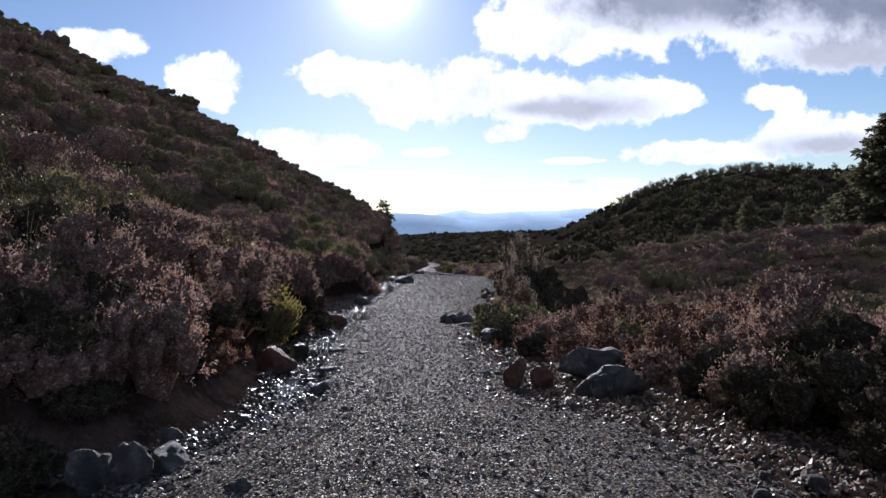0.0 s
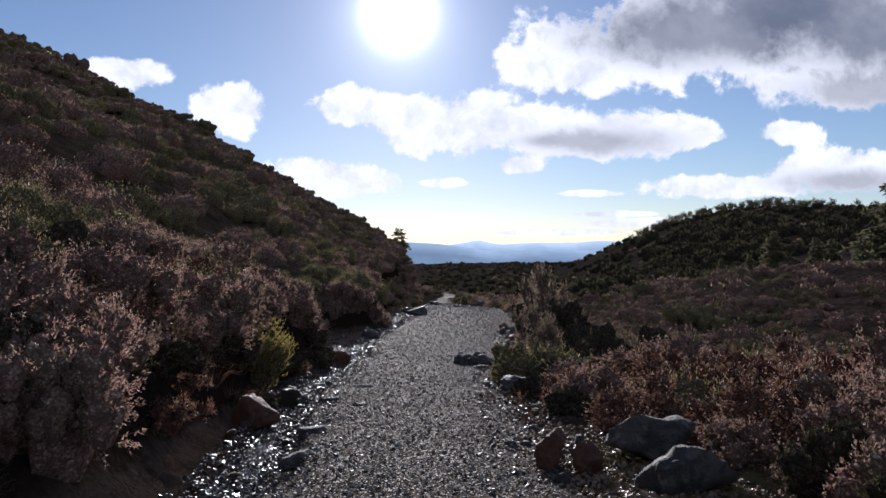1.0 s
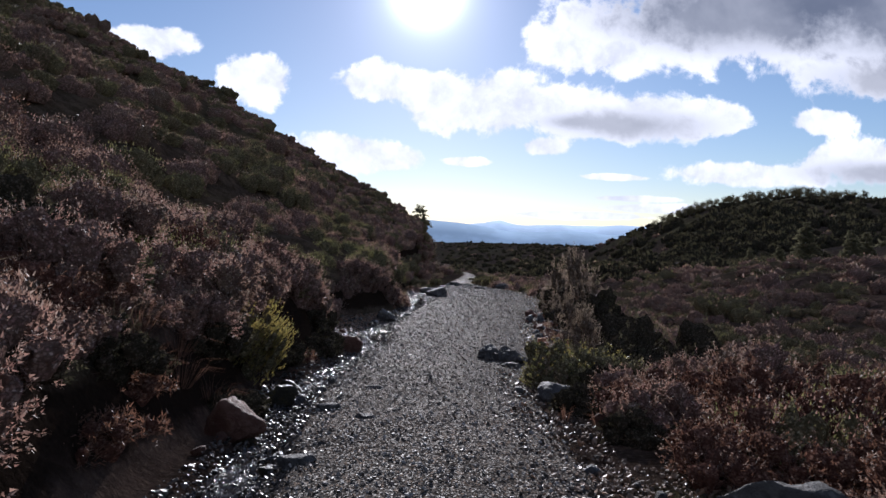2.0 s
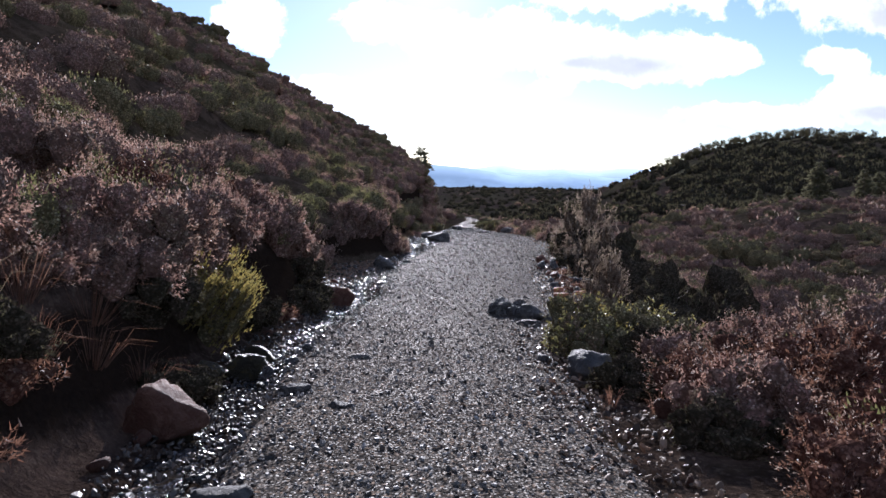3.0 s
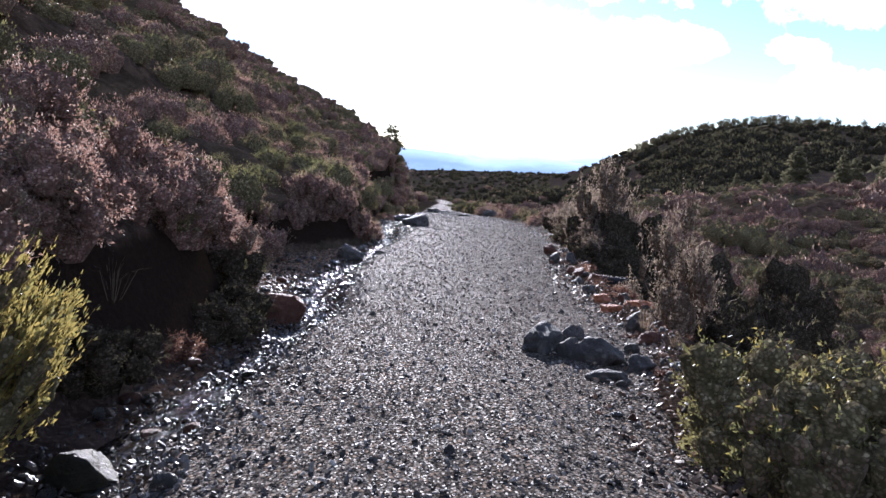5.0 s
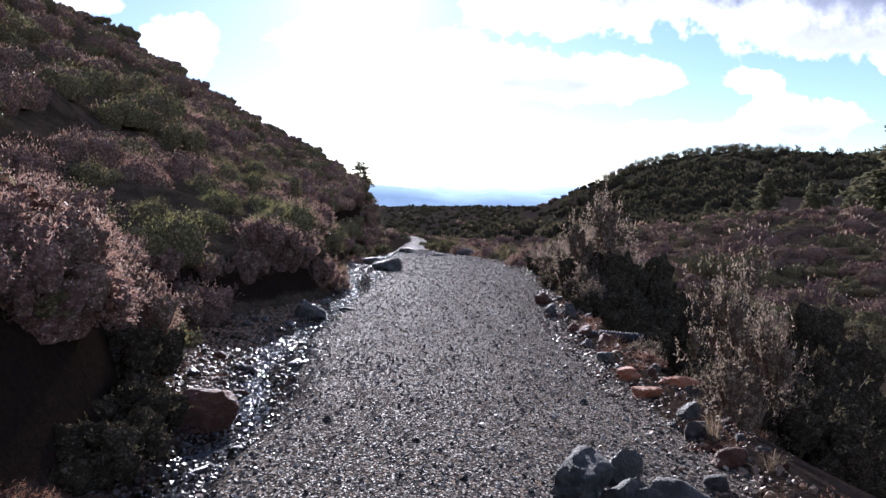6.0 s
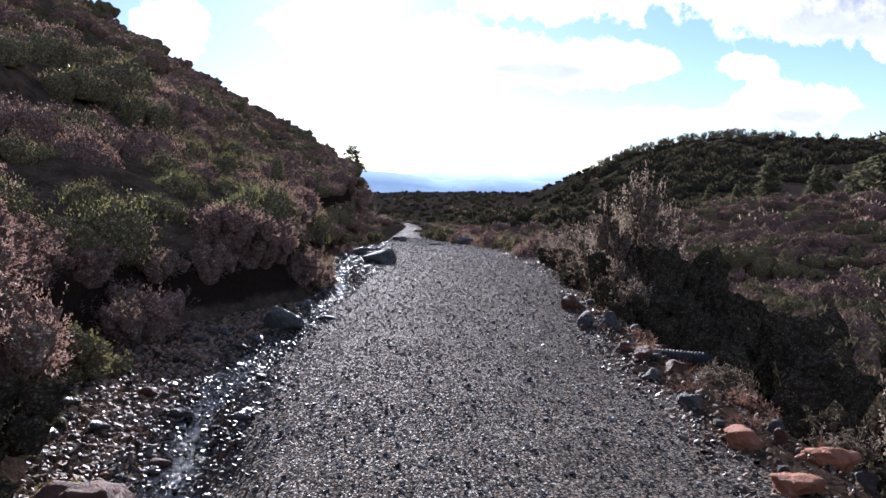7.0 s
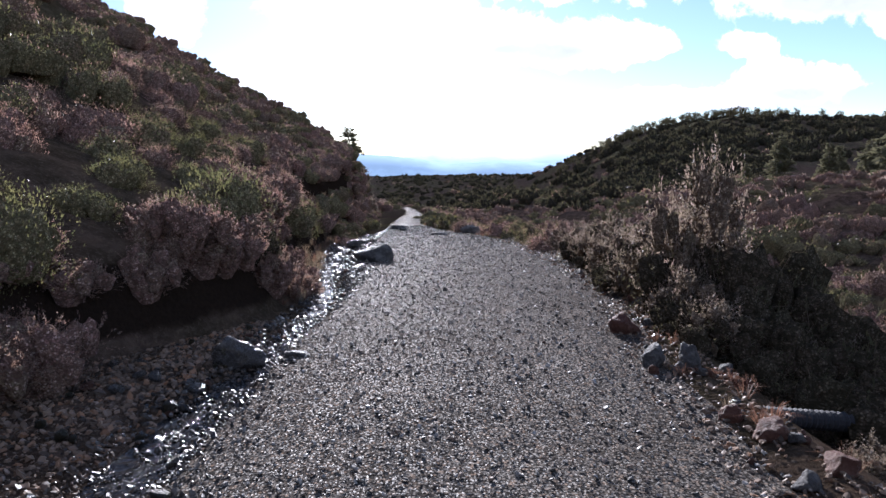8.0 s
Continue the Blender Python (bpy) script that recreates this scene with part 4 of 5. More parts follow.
for x, y, s, t in [(4.7, 3.6, 1.0, 1.2), (3.8, 5.9, 0.9, 1.2), (4.2, 6.2, 1.15, 1.2), (4.7, 5.2, 1.1, 1.2), (3.4, 11.5, 0.9, 1.0), (3.9, 11.0, 1.0, 1.0), (3.9, 12.1, 1.0, 1.0), (3.4, 10.6, 0.8, 1.1), (3.9, 9.8, 1.0, 1.1), 
                   (4.7, 22.4, 1.0, 1.3), (5.4, 24.0, 1.1, 1.4), (5.2, 30.0, 1.1, 1.2), (-2.2, 6.4, 1.0, 1.2), (-2.4, 8.4, 1.1, 1.1), (-2.1, 12.6, 1.0, 1.2), (-2.9, 13.8, 1.2, 1.1), (-1.9, 16.4, 1.0, 1.2), (-2.3, 20.2, 1.1, 1.1),
                   (-1.6, 22.6, 1.0, 1.2), (-1.3, 25.4, 1.1, 1.1), (-1.2, 28.0, 1.0, 1.2), (-3.3, 11.2, 1.2, 1.1), (-3.4, 18.2, 1.2, 1.1), (-2.7, 4.6, 1.0, 1.2)]:
    put(HEATHER_L, x, y, s, t)

# The same growth beyond: rounded clumps, each of a few smaller heads, with hollows between.
def clump(seed, radius, tall, heads, spikes, length, width, leaf=2, tip=3, core=0, dome=(4, 9), pale=0.3, droop=0.0, low=0.1, core_size=0.8):
    """One rounded clump: lumpy heads, close-set with short upright shoots."""
    r = np.random.default_rng(seed)
    layers = []
    for h in range(heads):
        a, o = (2 * math.pi * h / max(heads - 1, 1) + r.uniform(-0.4, 0.4), r.uniform(0.45, 0.68) * radius) if h else (0, 0)
        hr, ht = radius * r.uniform(0.48, 0.68), tall * (r.uniform(0.95, 1.2) if not h else r.uniform(0.5, 0.95))
        off = np.array([math.cos(a) * o, math.sin(a) * o, r.uniform(-0.14, 0.12) * tall])
        v, f = blob(r, hr * core_size, ht * core_size, *dome, 0.16, 0.95, 1.1)
        v[-dome[1]:, 2] *= 0.45
        layers.append((v + off, f, core))
        n = spikes // heads
        az, cz = r.uniform(0, 6.283, n), low + (1 - low) * r.random(n) ** 0.85
        sn = np.sqrt(1 - np.maximum(cz, 0) ** 2)
        nrm = np.stack([sn * np.cos(az), sn * np.sin(az), np.maximum(cz, 0) * hr / ht], 1)
        k = r.uniform(0.74, 1.04, n)
        at = np.stack([hr * sn * np.cos(az) * k, hr * sn * np.sin(az) * k, ht * np.maximum(cz, 0) ** 0.72 * k + np.minimum(cz, 0) * hr * 0.55], 1) + off
        way = unit(unit(nrm) * 0.6 + np.array([0, 0, 0.8 - droop]) + r.normal(size=(n, 3)) * 0.32)
        size = (r.uniform(0.5, 1.3, n) * (0.75 + 0.45 * np.maximum(cz, 0)))[:, None]
        # Dry tips crowd the crown; their paleness also paints in sunlit tops.
        dry = r.random(n) < pale * 2.2 * np.maximum(cz, 0.25) ** 2
        for pick, slot in ((~dry, leaf), (dry, tip)):
            layers.append((*leaves(at[pick], way[pick], length * size[pick], width * size[pick], r), slot))
    return joined(layers)


def clump_kinds(seed, **kw):
    """Brown, purplish, olive, green and rusty clumps of one size."""
    looks = [dict(), dict(tip=2), dict(leaf=4, tip=2, core=8), dict(leaf=4, tip=4, core=8), dict(leaf=2, tip=5), dict(leaf=6, tip=3)]
    return [clump(seed + i, **kw, **look) for i, look in enumerate(looks)]


KIND_W = [0.27, 0.17, 0.22, 0.19, 0.10, 0.05]
NEAR = clump_kinds(100, radius=0.5, tall=0.52, heads=9, spikes=3700, length=0.022, width=0.010, dome=(4, 8), low=-0.95, core_size=0.7, pale=0.18)
MIDDLE = clump_kinds(120, radius=0.7, tall=0.58, heads=9, spikes=1500, length=0.031, width=0.013, dome=(4, 7), low=-0.3, pale=0.2)
FAR = clump_kinds(140, radius=0.9, tall=0.55, heads=5, spikes=210, length=0.05, width=0.022, dome=(4, 9), low=0.0, pale=0.34)
DISTANT = clump_kinds(150, radius=0.9, tall=0.62, heads=4, spikes=120, length=0.07, width=0.03, dome=(3, 6), low=0.0, pale=0.34)
WOODS = [clump(160 + i, 1.0, 0.9, 3, 45, 0.20, 0.09, 7, 7, 9, (3, 7)) for i in range(2)] + [clump(162, 1.0, 0.7, 3, 70, 0.2, 0.08, 2, 4, 0, (3, 6))]


def spread(n, xa, xb, ya, yb, keep, gap, smin, smax, tmin=0.8, tmax=1.25, weights=KIND_W, sink=0.08, patch=5.0):
    """Up to n clumps thrown one by one, none nearer another than the gap times their sizes."""
    x, y = rng.uniform(xa, xb, n), rng.uniform(ya, yb, n)
    ok = keep(x, y)
    x, y = x[ok], y[ok]
    size = (smin + (smax - smin) * rng.random(len(x)) ** 1.4) * np.clip(1 + 0.5 * lumps(x, y, 6, 2, 47), 0.7, 1.3)
    cell, got, rows = gap * smax * 1.3, {}, []
    for i in range(len(x)):
        cx, cy = int(x[i] // cell), int(y[i] // cell)
        clash = False
        for ax in (cx - 1, cx, cx + 1):
            for ay in (cy - 1, cy, cy + 1):
                for q in got.get((ax, ay), ()):
                    if (x[q] - x[i]) ** 2 + (y[q] - y[i]) ** 2 < (gap * (size[q] + size[i]) / 2) ** 2:
                        clash = True
        if not clash:
            got.setdefault((cx, cy), []).append(i)
            rows.append(i)
    x, y, size = x[rows], y[rows], size[rows]
    # Neighbours tend to be of one kind.
    order = np.cumsum(weights)
    u = np.clip(0.5 + 0.75 * lumps(x, y, patch, 2, 53) + rng.normal(size=len(x)) * 0.22, 0, 0.999)
    kind = np.minimum(np.searchsorted(order / order[-1], (u * 1.618 + rng.random(len(x)) * 0.25) % 1.0), len(weights) - 1)
    return np.stack([kind, x, y, height(x, y) - sink * size, rng.uniform(0, 6.28, len(x)), size, rng.uniform(tmin, tmax, len(x))], 1)


def scatter(n, xa, xb, ya, yb, keep, kinds, weights, smin, smax, tmin=0.8, tmax=1.2, sink=0.06):
    x, y = rng.uniform(xa, xb, n), rng.uniform(ya, yb, n)
    ok = keep(x, y)
    x, y = x[ok], y[ok]
    return np.stack([rng.choice(kinds, len(x), p=weights), x, y, height(x, y) - sink, rng.uniform(0, 6.28, len(x)), rng.uniform(smin, smax, len(x)), rng.uniform(tmin, tmax, len(x))], 1)


def bank(x, y):
    return stream_x(y) - stream_half(y) - bay(y) - x


def past(x, y):
    return x - path_right(y)


near_bank = spread(2900, -7.5, -1.0, -3, 34, lambda x, y: (bank(x, y) > np.where(y > 27, 0.35, np.where(y > 20, 0.85, 1.15))) & (bank(x, y) < 5.0), 0.86, 0.75, 1.6)
near_bank[(near_bank[:, 2] < 13) & (rng.random(len(near_bank)) < 0.4), 0] = 2
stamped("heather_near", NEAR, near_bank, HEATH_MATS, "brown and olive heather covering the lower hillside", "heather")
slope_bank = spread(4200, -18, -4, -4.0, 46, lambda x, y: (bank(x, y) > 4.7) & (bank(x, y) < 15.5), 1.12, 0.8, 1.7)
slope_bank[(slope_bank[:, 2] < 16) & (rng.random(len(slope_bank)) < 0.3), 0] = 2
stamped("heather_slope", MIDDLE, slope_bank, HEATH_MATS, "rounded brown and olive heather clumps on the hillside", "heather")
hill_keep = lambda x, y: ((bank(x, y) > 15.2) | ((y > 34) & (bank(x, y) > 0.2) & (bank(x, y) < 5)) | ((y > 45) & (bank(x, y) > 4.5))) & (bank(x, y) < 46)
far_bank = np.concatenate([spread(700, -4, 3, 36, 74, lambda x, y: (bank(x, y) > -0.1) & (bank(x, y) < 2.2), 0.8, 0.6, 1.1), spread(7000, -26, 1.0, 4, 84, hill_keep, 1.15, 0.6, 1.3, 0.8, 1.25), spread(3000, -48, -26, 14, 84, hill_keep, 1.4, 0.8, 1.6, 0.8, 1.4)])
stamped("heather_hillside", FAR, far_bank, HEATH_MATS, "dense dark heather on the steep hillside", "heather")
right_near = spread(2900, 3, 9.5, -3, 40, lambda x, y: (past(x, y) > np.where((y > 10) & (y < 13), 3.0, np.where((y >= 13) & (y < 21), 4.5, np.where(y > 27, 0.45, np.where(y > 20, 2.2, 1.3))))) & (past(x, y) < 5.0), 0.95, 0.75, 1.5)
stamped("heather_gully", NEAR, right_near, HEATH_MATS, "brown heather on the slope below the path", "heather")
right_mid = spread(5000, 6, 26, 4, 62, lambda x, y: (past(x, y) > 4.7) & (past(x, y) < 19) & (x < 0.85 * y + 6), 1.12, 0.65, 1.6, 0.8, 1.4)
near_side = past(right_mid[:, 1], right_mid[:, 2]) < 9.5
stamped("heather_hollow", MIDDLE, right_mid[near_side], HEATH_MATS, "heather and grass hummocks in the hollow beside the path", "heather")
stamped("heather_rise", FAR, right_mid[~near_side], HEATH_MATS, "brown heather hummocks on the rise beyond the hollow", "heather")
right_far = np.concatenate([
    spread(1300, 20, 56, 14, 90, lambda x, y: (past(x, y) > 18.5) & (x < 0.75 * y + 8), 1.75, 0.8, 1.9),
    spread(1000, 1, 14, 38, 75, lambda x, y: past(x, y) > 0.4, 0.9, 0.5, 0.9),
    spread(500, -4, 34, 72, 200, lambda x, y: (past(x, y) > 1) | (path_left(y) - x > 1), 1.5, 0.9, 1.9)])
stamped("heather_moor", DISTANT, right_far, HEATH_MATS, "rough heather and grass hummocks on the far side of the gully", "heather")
def terrace(x):
    return 308 + 5 * np.sin(np.asarray(x) * 0.045) + 0.05 * (np.asarray(x) - 120)


wood_keep = lambda x, y: (height(x, y) > -6) & (x < 0.75 * y + 30) & (np.abs(y - terrace(x)) > 5.0)
stamped("hill_scrub", WOODS, np.concatenate([spread(5000, 20, 150, 92, 225, lambda x, y: (past(x, y) > 8) & (x < 0.45 * y + 25), 1.7, 0.9, 2.3, weights=[0.5, 0.45, 0.05]), scatter(1000, 60, 300, 215, 350, wood_keep, [0, 1, 2], [0.48, 0.46, 0.06], 1.2, 2.4), scatter(90, 50, 84, 150, 320, wood_keep, [0, 1, 2], [0.4, 0.3, 0.3], 0.9, 1.8), scatter(260, 78, 150, 215, 318, wood_keep, [0, 1], [0.5, 0.5], 2.2, 4.6), scatter(240, 110, 260, 235, 300, wood_keep, [0, 1], [0.5, 0.5], 2.2, 4.4), scatter(900, 5, 260, 200, 900, lambda x, y: x < 0.45 * y, [0, 1, 2], [0.5, 0.45, 0.05], 1.6, 3.6)]), HEATH_MATS, "dark scrub and bracken on the far hill", "scrub")

# Dry grass along the edges.
TUFT = [(*g, np.full(len(g[1]), 5)) for g in (grass_tuft(130 + i, 34, 0.30, 0.22, 0.006) for i in range(3))] + [(*g, np.full(len(g[1]), 6)) for g in (grass_tuft(140 + i, 30, 0.24, 0.24, 0.007) for i in range(2))]
gl = scatter(2400, -3.2, 0.6, 2.5, 45, lambda x, y: (bank(x, y) > 0.02) & (bank(x, y) < 0.75) & ~((y > 4.0) & (y < 23.6)), [0, 1, 2, 3, 4], [0.2, 0.2, 0.2, 0.2, 0.2], 0.5, 1.1, sink=0.01)
gr = scatter(3000, 1.4, 7, 4.6, 60, lambda x, y: (past(x, y) > 0.08) & (past(x, y) < 0.8) & ~((y < 7.2) & (past(x, y) < 0.9)), [0, 1, 2, 3, 4], [0.1, 0.1, 0.1, 0.35, 0.35], 0.35, 0.8, sink=0.01)
stamped("dry_grass", TUFT, np.concatenate([gl[:240], gr[:110]]), HEATH_MATS, "straw and rust coloured dry grass along the path", "grass")


# A track across the moor.
tx = np.linspace(32, 78, 60)
ty = 150 + 3 * np.sin(tx * 0.13)
TX, TY = np.stack([tx, tx], 1), np.stack([ty - 0.7, ty + 0.7], 1)
track = new("track", grid_mesh("track", TX, TY, height(TX, TY) + 0.25, M_GRIT))
tagged(track, "narrow pale track crossing the far moor", "track", kind="structure")

# A grassy terrace along the far hill under its crest.
tx = np.linspace(104, 290, 90)
across = np.linspace(-3.2, 3.2, 5)
TX = tx[:, None] + 0 * across[None, :]
TY = terrace(TX) + across[None, :]
terrace_strip = new("terrace", grid_mesh("terrace", TX, TY, height(TX, TY) + 0.3 + 0.15 * lumps(TX, TY, 3, 3, 61), M_STRAW))
tagged(terrace_strip, "pale grassy terrace along the far hill", "terrace", kind="structure")

# Long bent grass on the bank.
LONG = []
for i in range(2):
    g = grass_tuft(150 + i, 26, 0.62, 0.55, 0.006)
    ob = new("grass_tuft", mesh_of("grass_tuft", *g, [M_GRASS]))
    LONG.append(tagged(ob, "tuft of long bent straw-coloured grass on the bank", "grass", "long grass tufts"))
RUST_TUFT = []
for i in range(2):
    ob = new("rusty_grass_tuft", mesh_of("rusty_grass_tuft", *grass_tuft(155 + i, 80, 0.40, 0.50, 0.004), [M_RUST]))
    RUST_TUFT.append(tagged(ob, "tuft of arching rust-red dead grass above the ditch", "grass", "rusty grass tufts"))
for x, y, s in [(-1.5, 9.0, 0.9), (-1.65, 9.3, 1.0), (-1.4, 9.5, 0.8), (-1.75, 8.7, 1.0), (-1.55, 8.5, 0.8), (-2.2, 17.0, 0.8), (-2.5, 17.4, 0.9), (-2.1, 16.6, 0.8), (-2.35, 17.8, 0.8), (-2.75, 18.3, 0.9), (3.0, 17.0, 0.5), (3.15, 18.2, 0.5), (2.95, 16.1, 0.45), (3.2, 17.6, 0.45)]:
    put(RUST_TUFT, x, y, s, 1.0)
for x, y, s in [(-2.2, 6.3, 1.0), (-2.45, 6.0, 1.1), (-2.1, 6.9, 0.9), (-1.75, 8.3, 0.7), (-1.6, 13.0, 0.6), (3.9, 7.6, 0.8)]:
    put(LONG, x, y, s, 1.0)


# ---- trees ----
def conifer(seed, tall, width, whorls, per, dense, needle):
    """A conifer: tapered trunk and drooping branch sprays; returns (trunk, crown) arrays."""
    r = np.random.default_rng(seed)
    n = 8
    rings = [(0, 0.022 * tall), (0.3 * tall, 0.016 * tall), (0.7 * tall, 0.008 * tall), (tall, 0.001 * tall)]
    tv = np.array([(rad * math.cos(2 * math.pi * j / n), rad * math.sin(2 * math.pi * j / n), z - (0.2 if i == 0 else 0)) for i, (z, rad) in enumerate(rings) for j in range(n)])
    tf = np.array([t for i in range(len(rings) - 1) for j in range(n) for t in ((i * n + j, i * n + (j + 1) % n, (i + 1) * n + (j + 1) % n), (i * n + j, (i + 1) * n + (j + 1) % n, (i + 1) * n + j))])
    pts, ats, ways = [], [], []
    for w in range(whorls):
        f = (w + r.uniform(-0.3, 0.3)) / whorls
        z = tall * (0.06 + 0.93 * f)
        reach = width * (1 - f) ** 0.8 * r.uniform(0.75, 1.15) + 0.03 * width
        for b in range(per):
            a = 2 * math.pi * (b + r.uniform(-0.35, 0.35)) / per + w
            length = reach * r.uniform(0.7, 1.15)
            d = np.array([math.cos(a), math.sin(a), 0])
            z = tall * (0.06 + 0.93 * f) + r.uniform(-0.6, 0.5) * tall / whorls
            p = np.array([[0, 0, z], d * length * 0.55 + [0, 0, z - 0.02 * length], d * length + [0, 0, z - 0.18 * length + 0.1 * length * f]])
            pts.append(p)
            m = max(4, int(dense * length / width))
            s = r.uniform(0.15, 1.0, m)
            q = p[0] + (p[1] - p[0]) * np.minimum(s * 2, 1)[:, None] + (p[2] - p[1]) * np.maximum(s * 2 - 1, 0)[:, None]
            ats.append(q)
            side = np.cross(d, [0, 0, 1]) * r.choice([-1, 1], m)[:, None]
            ways.append(unit(side * r.uniform(0.4, 1, m)[:, None] + d * 0.6 + r.normal(size=(m, 3)) * 0.3 + [0, 0, -0.15]))
    bv = ribbons(np.array(pts), 0.012 * tall, r)
    at, way = np.concatenate(ats), np.concatenate(ways)
    size = r.uniform(0.6, 1.2, len(at))[:, None]
    return (tv, tf), bv, blades(at, way, size * width * needle, size * width * needle * 0.32, r)


def conifer_thing(seed, tall, width, whorls, per, dense, needle, label):
    trunk, limbs, needles = conifer(seed, tall, width, whorls, per, dense, needle)
    ob = new("conifer", None)
    tagged(ob, label, "tree", "conifers on the moor")
    part("trunk", mesh_of("trunk", *trunk, [M_BARK]), ob)
    part("branches", mesh_of("branches", *limbs, [M_BARK]), ob)["kind"] = "stuff"
    part("crown", mesh_of("crown", *needles, [M_SPRUCE]), ob)
    return ob


def stand(ob, x, y, turn, size=1.0):
    ob.matrix_basis = pose(x, y, height1(x, y) - 0.05, 0, 0, turn)
    ob.scale = (size, size, size)


big = conifer_thing(201, 15.5, 8.0, 30, 9, 170, 0.11, "tall dark spruce with drooping branches on the moor")
stand(big, 59.5, 78, 20)
small = [conifer_thing(202 + i, 5.6, 1.9, 17, 8, 64, 0.21, "young dark green conifer standing in heather") for i in range(2)]
stand(small[0], 46.2, 86, 0)
stand(small[1], 50.5, 84, 40, 0.8)
for x, y, s in [(53.5, 88, 0.9), (57.5, 92, 1.0), (61, 86, 0.8), (64, 95, 1.1), (48.5, 97, 0.7), (56, 80, 0.6), (67, 90, 1.2), (43.5, 95, 0.55), (70, 99, 1.2), (52, 76, 0.5)]:
    stand_m = Matrix.LocRotScale((x, y, height1(x, y) - 0.05), Euler((0, 0, rng.uniform(0, 6.28))), None)
    c = copy_thing(small[int(rng.integers(2))], stand_m)
    c.scale = (s, s, s)
pine = conifer_thing(210, 2.1, 1.15, 7, 7, 34, 0.3, "small wind-bent pine on the hillside's crest")
stand(pine, -1.05, 70, 10)
pine.location.z = max(pine.location.z, 3.9)


def broadleaf(seed, tall):
    r = np.random.default_rng(seed)
    pts = []
    for b in range(12):
        a, f = r.uniform(0, 6.28), r.uniform(0.2, 0.78)
        d = np.array([math.cos(a), math.sin(a), 1.1])
        p0 = np.array([0, 0, tall * f])
        pts.append([p0, p0 + d * tall * 0.10, p0 + d * tall * r.uniform(0.14, 0.24)])
    trunk = ribbons(np.array([[[0, 0, -0.3], [0.02 * tall, 0, 0.4 * tall], [0, 0.03 * tall, 0.8 * tall]]] * 3), 0.05 * tall, r)
    limb = ribbons(np.array(pts), 0.022 * tall, r)
    tips = np.array([p[2] for p in pts])
    at = (tips[r.integers(12, size=420)] + r.normal(size=(420, 3)) * tall * np.array([0.085, 0.085, 0.10]))
    return trunk, limb, blades(at, unit(r.normal(size=(420, 3))), tall * 0.075 * r.uniform(0.6, 1.3, (420, 1)), tall * 0.055 * np.ones((420, 1)), r)


CREST = []
for i in range(3):
    trunk, limb, crown = broadleaf(220 + i, 4.4)
    t = new("hilltop_tree", None)
    tagged(t, "small dark tree on the far hill's crest", "tree", "trees on the hill crest")
    part("trunk", mesh_of("trunk", *trunk, [M_BARK]), t)
    part("branches", mesh_of("branches", *limb, [M_BARK]), t)["kind"] = "stuff"
    part("crown", mesh_of("crown", *crown, [M_WOODS]), t)
    CREST.append(t)
spots = [(x, 335 + rng.uniform(-12, 14)) for x in np.linspace(116, 206, 110)] + [(rng.uniform(90, 128), rng.uniform(318, 338)) for _ in range(16)] + [(rng.uniform(100, 220), rng.uniform(285, 330)) for _ in range(20)]
for i, (x, y) in enumerate(spots):
    m = Matrix.LocRotScale((x, y, height1(x, y) - 0.2), Euler((0, 0, rng.uniform(0, 6.28))), None)
    if i < 3:
        CREST[i].matrix_basis = m
        t = CREST[i]
    else:
        t = copy_thing(CREST[i % 3], m)
    s = rng.uniform(0.75, 1.2)
    t.scale = (s, s, s * rng.uniform(0.8, 1.05))


# ---- rocks ----
def rock_mesh(name, seed, lx, ly, lz, mat, sharp=0.5, detail=4):
    """A weathered stone of that length, breadth and height, its base just under z = 0."""
    r = random.Random(seed)
    bm = bmesh.new()
    bmesh.ops.create_icosphere(bm, subdivisions=detail, radius=1)
    cuts = [(Vector((r.gauss(0, 1), r.gauss(0, 1), r.gauss(0.15, 0.7))).normalized(), r.uniform(0.42, 0.78)) for _ in range(16)]
    off = Vector((r.uniform(0, 50), r.uniform(0, 50), r.uniform(0, 50)))
    for v in bm.verts:
        p = v.co.copy()
        for nrm, dist in cuts:
            over = p.dot(nrm) - dist
            if over > 0:
                p -= nrm * over * (0.6 + 0.4 * sharp)
        p *= 1 + 0.17 * noise.noise(p * 1.6 + off) + 0.11 * noise.noise(p * 4 + off) + 0.06 * noise.noise(p * 9 + off) + 0.035 * noise.noise(p * 20 + off)
        v.co = Vector((p.x * lx / 2, p.y * ly / 2, (p.z * 0.72 + 0.40) * lz))
    me = bpy.data.meshes.new(name)
    bm.to_mesh(me)
    bm.free()
    for f in me.polygons:
        f.use_smooth = True
    me.materials.append(mat)
    return me


def rock(x, y, lx, ly, lz, mat, label, turn=0.0, sharp=0.5, name="rock", lift=0.0):
    ob = new(name, rock_mesh(name, int(abs(x * 131 + y * 977)) % 9973, lx, ly, lz, mat, sharp))
    ob.matrix_basis = pose(x, y, height1(x, y) - 0.05 * lz + lift, 0, 0, turn)
    return tagged(ob, label, "rock")


G, R_, D = "grey weathered boulder at the path's edge", "rust-stained boulder at the path's edge", "dark wet stone in the stream ditch"
rock(2.36, 6.32, 0.66, 0.5, 0.33, M_ROCK, G, 20, 0.7, "boulder")
rock(2.30, 5.62, 0.66, 0.45, 0.30, M_ROCK, "pale grey rounded boulder on gravel beside the path", -15, 0.6, "boulder")
rock(1.60, 6.10, 0.32, 0.3, 0.30, M_RED, R_, 10, 0.8, "boulder")
rock(1.83, 6.00, 0.34, 0.3, 0.25, M_RED, R_, 50, 0.8, "boulder")
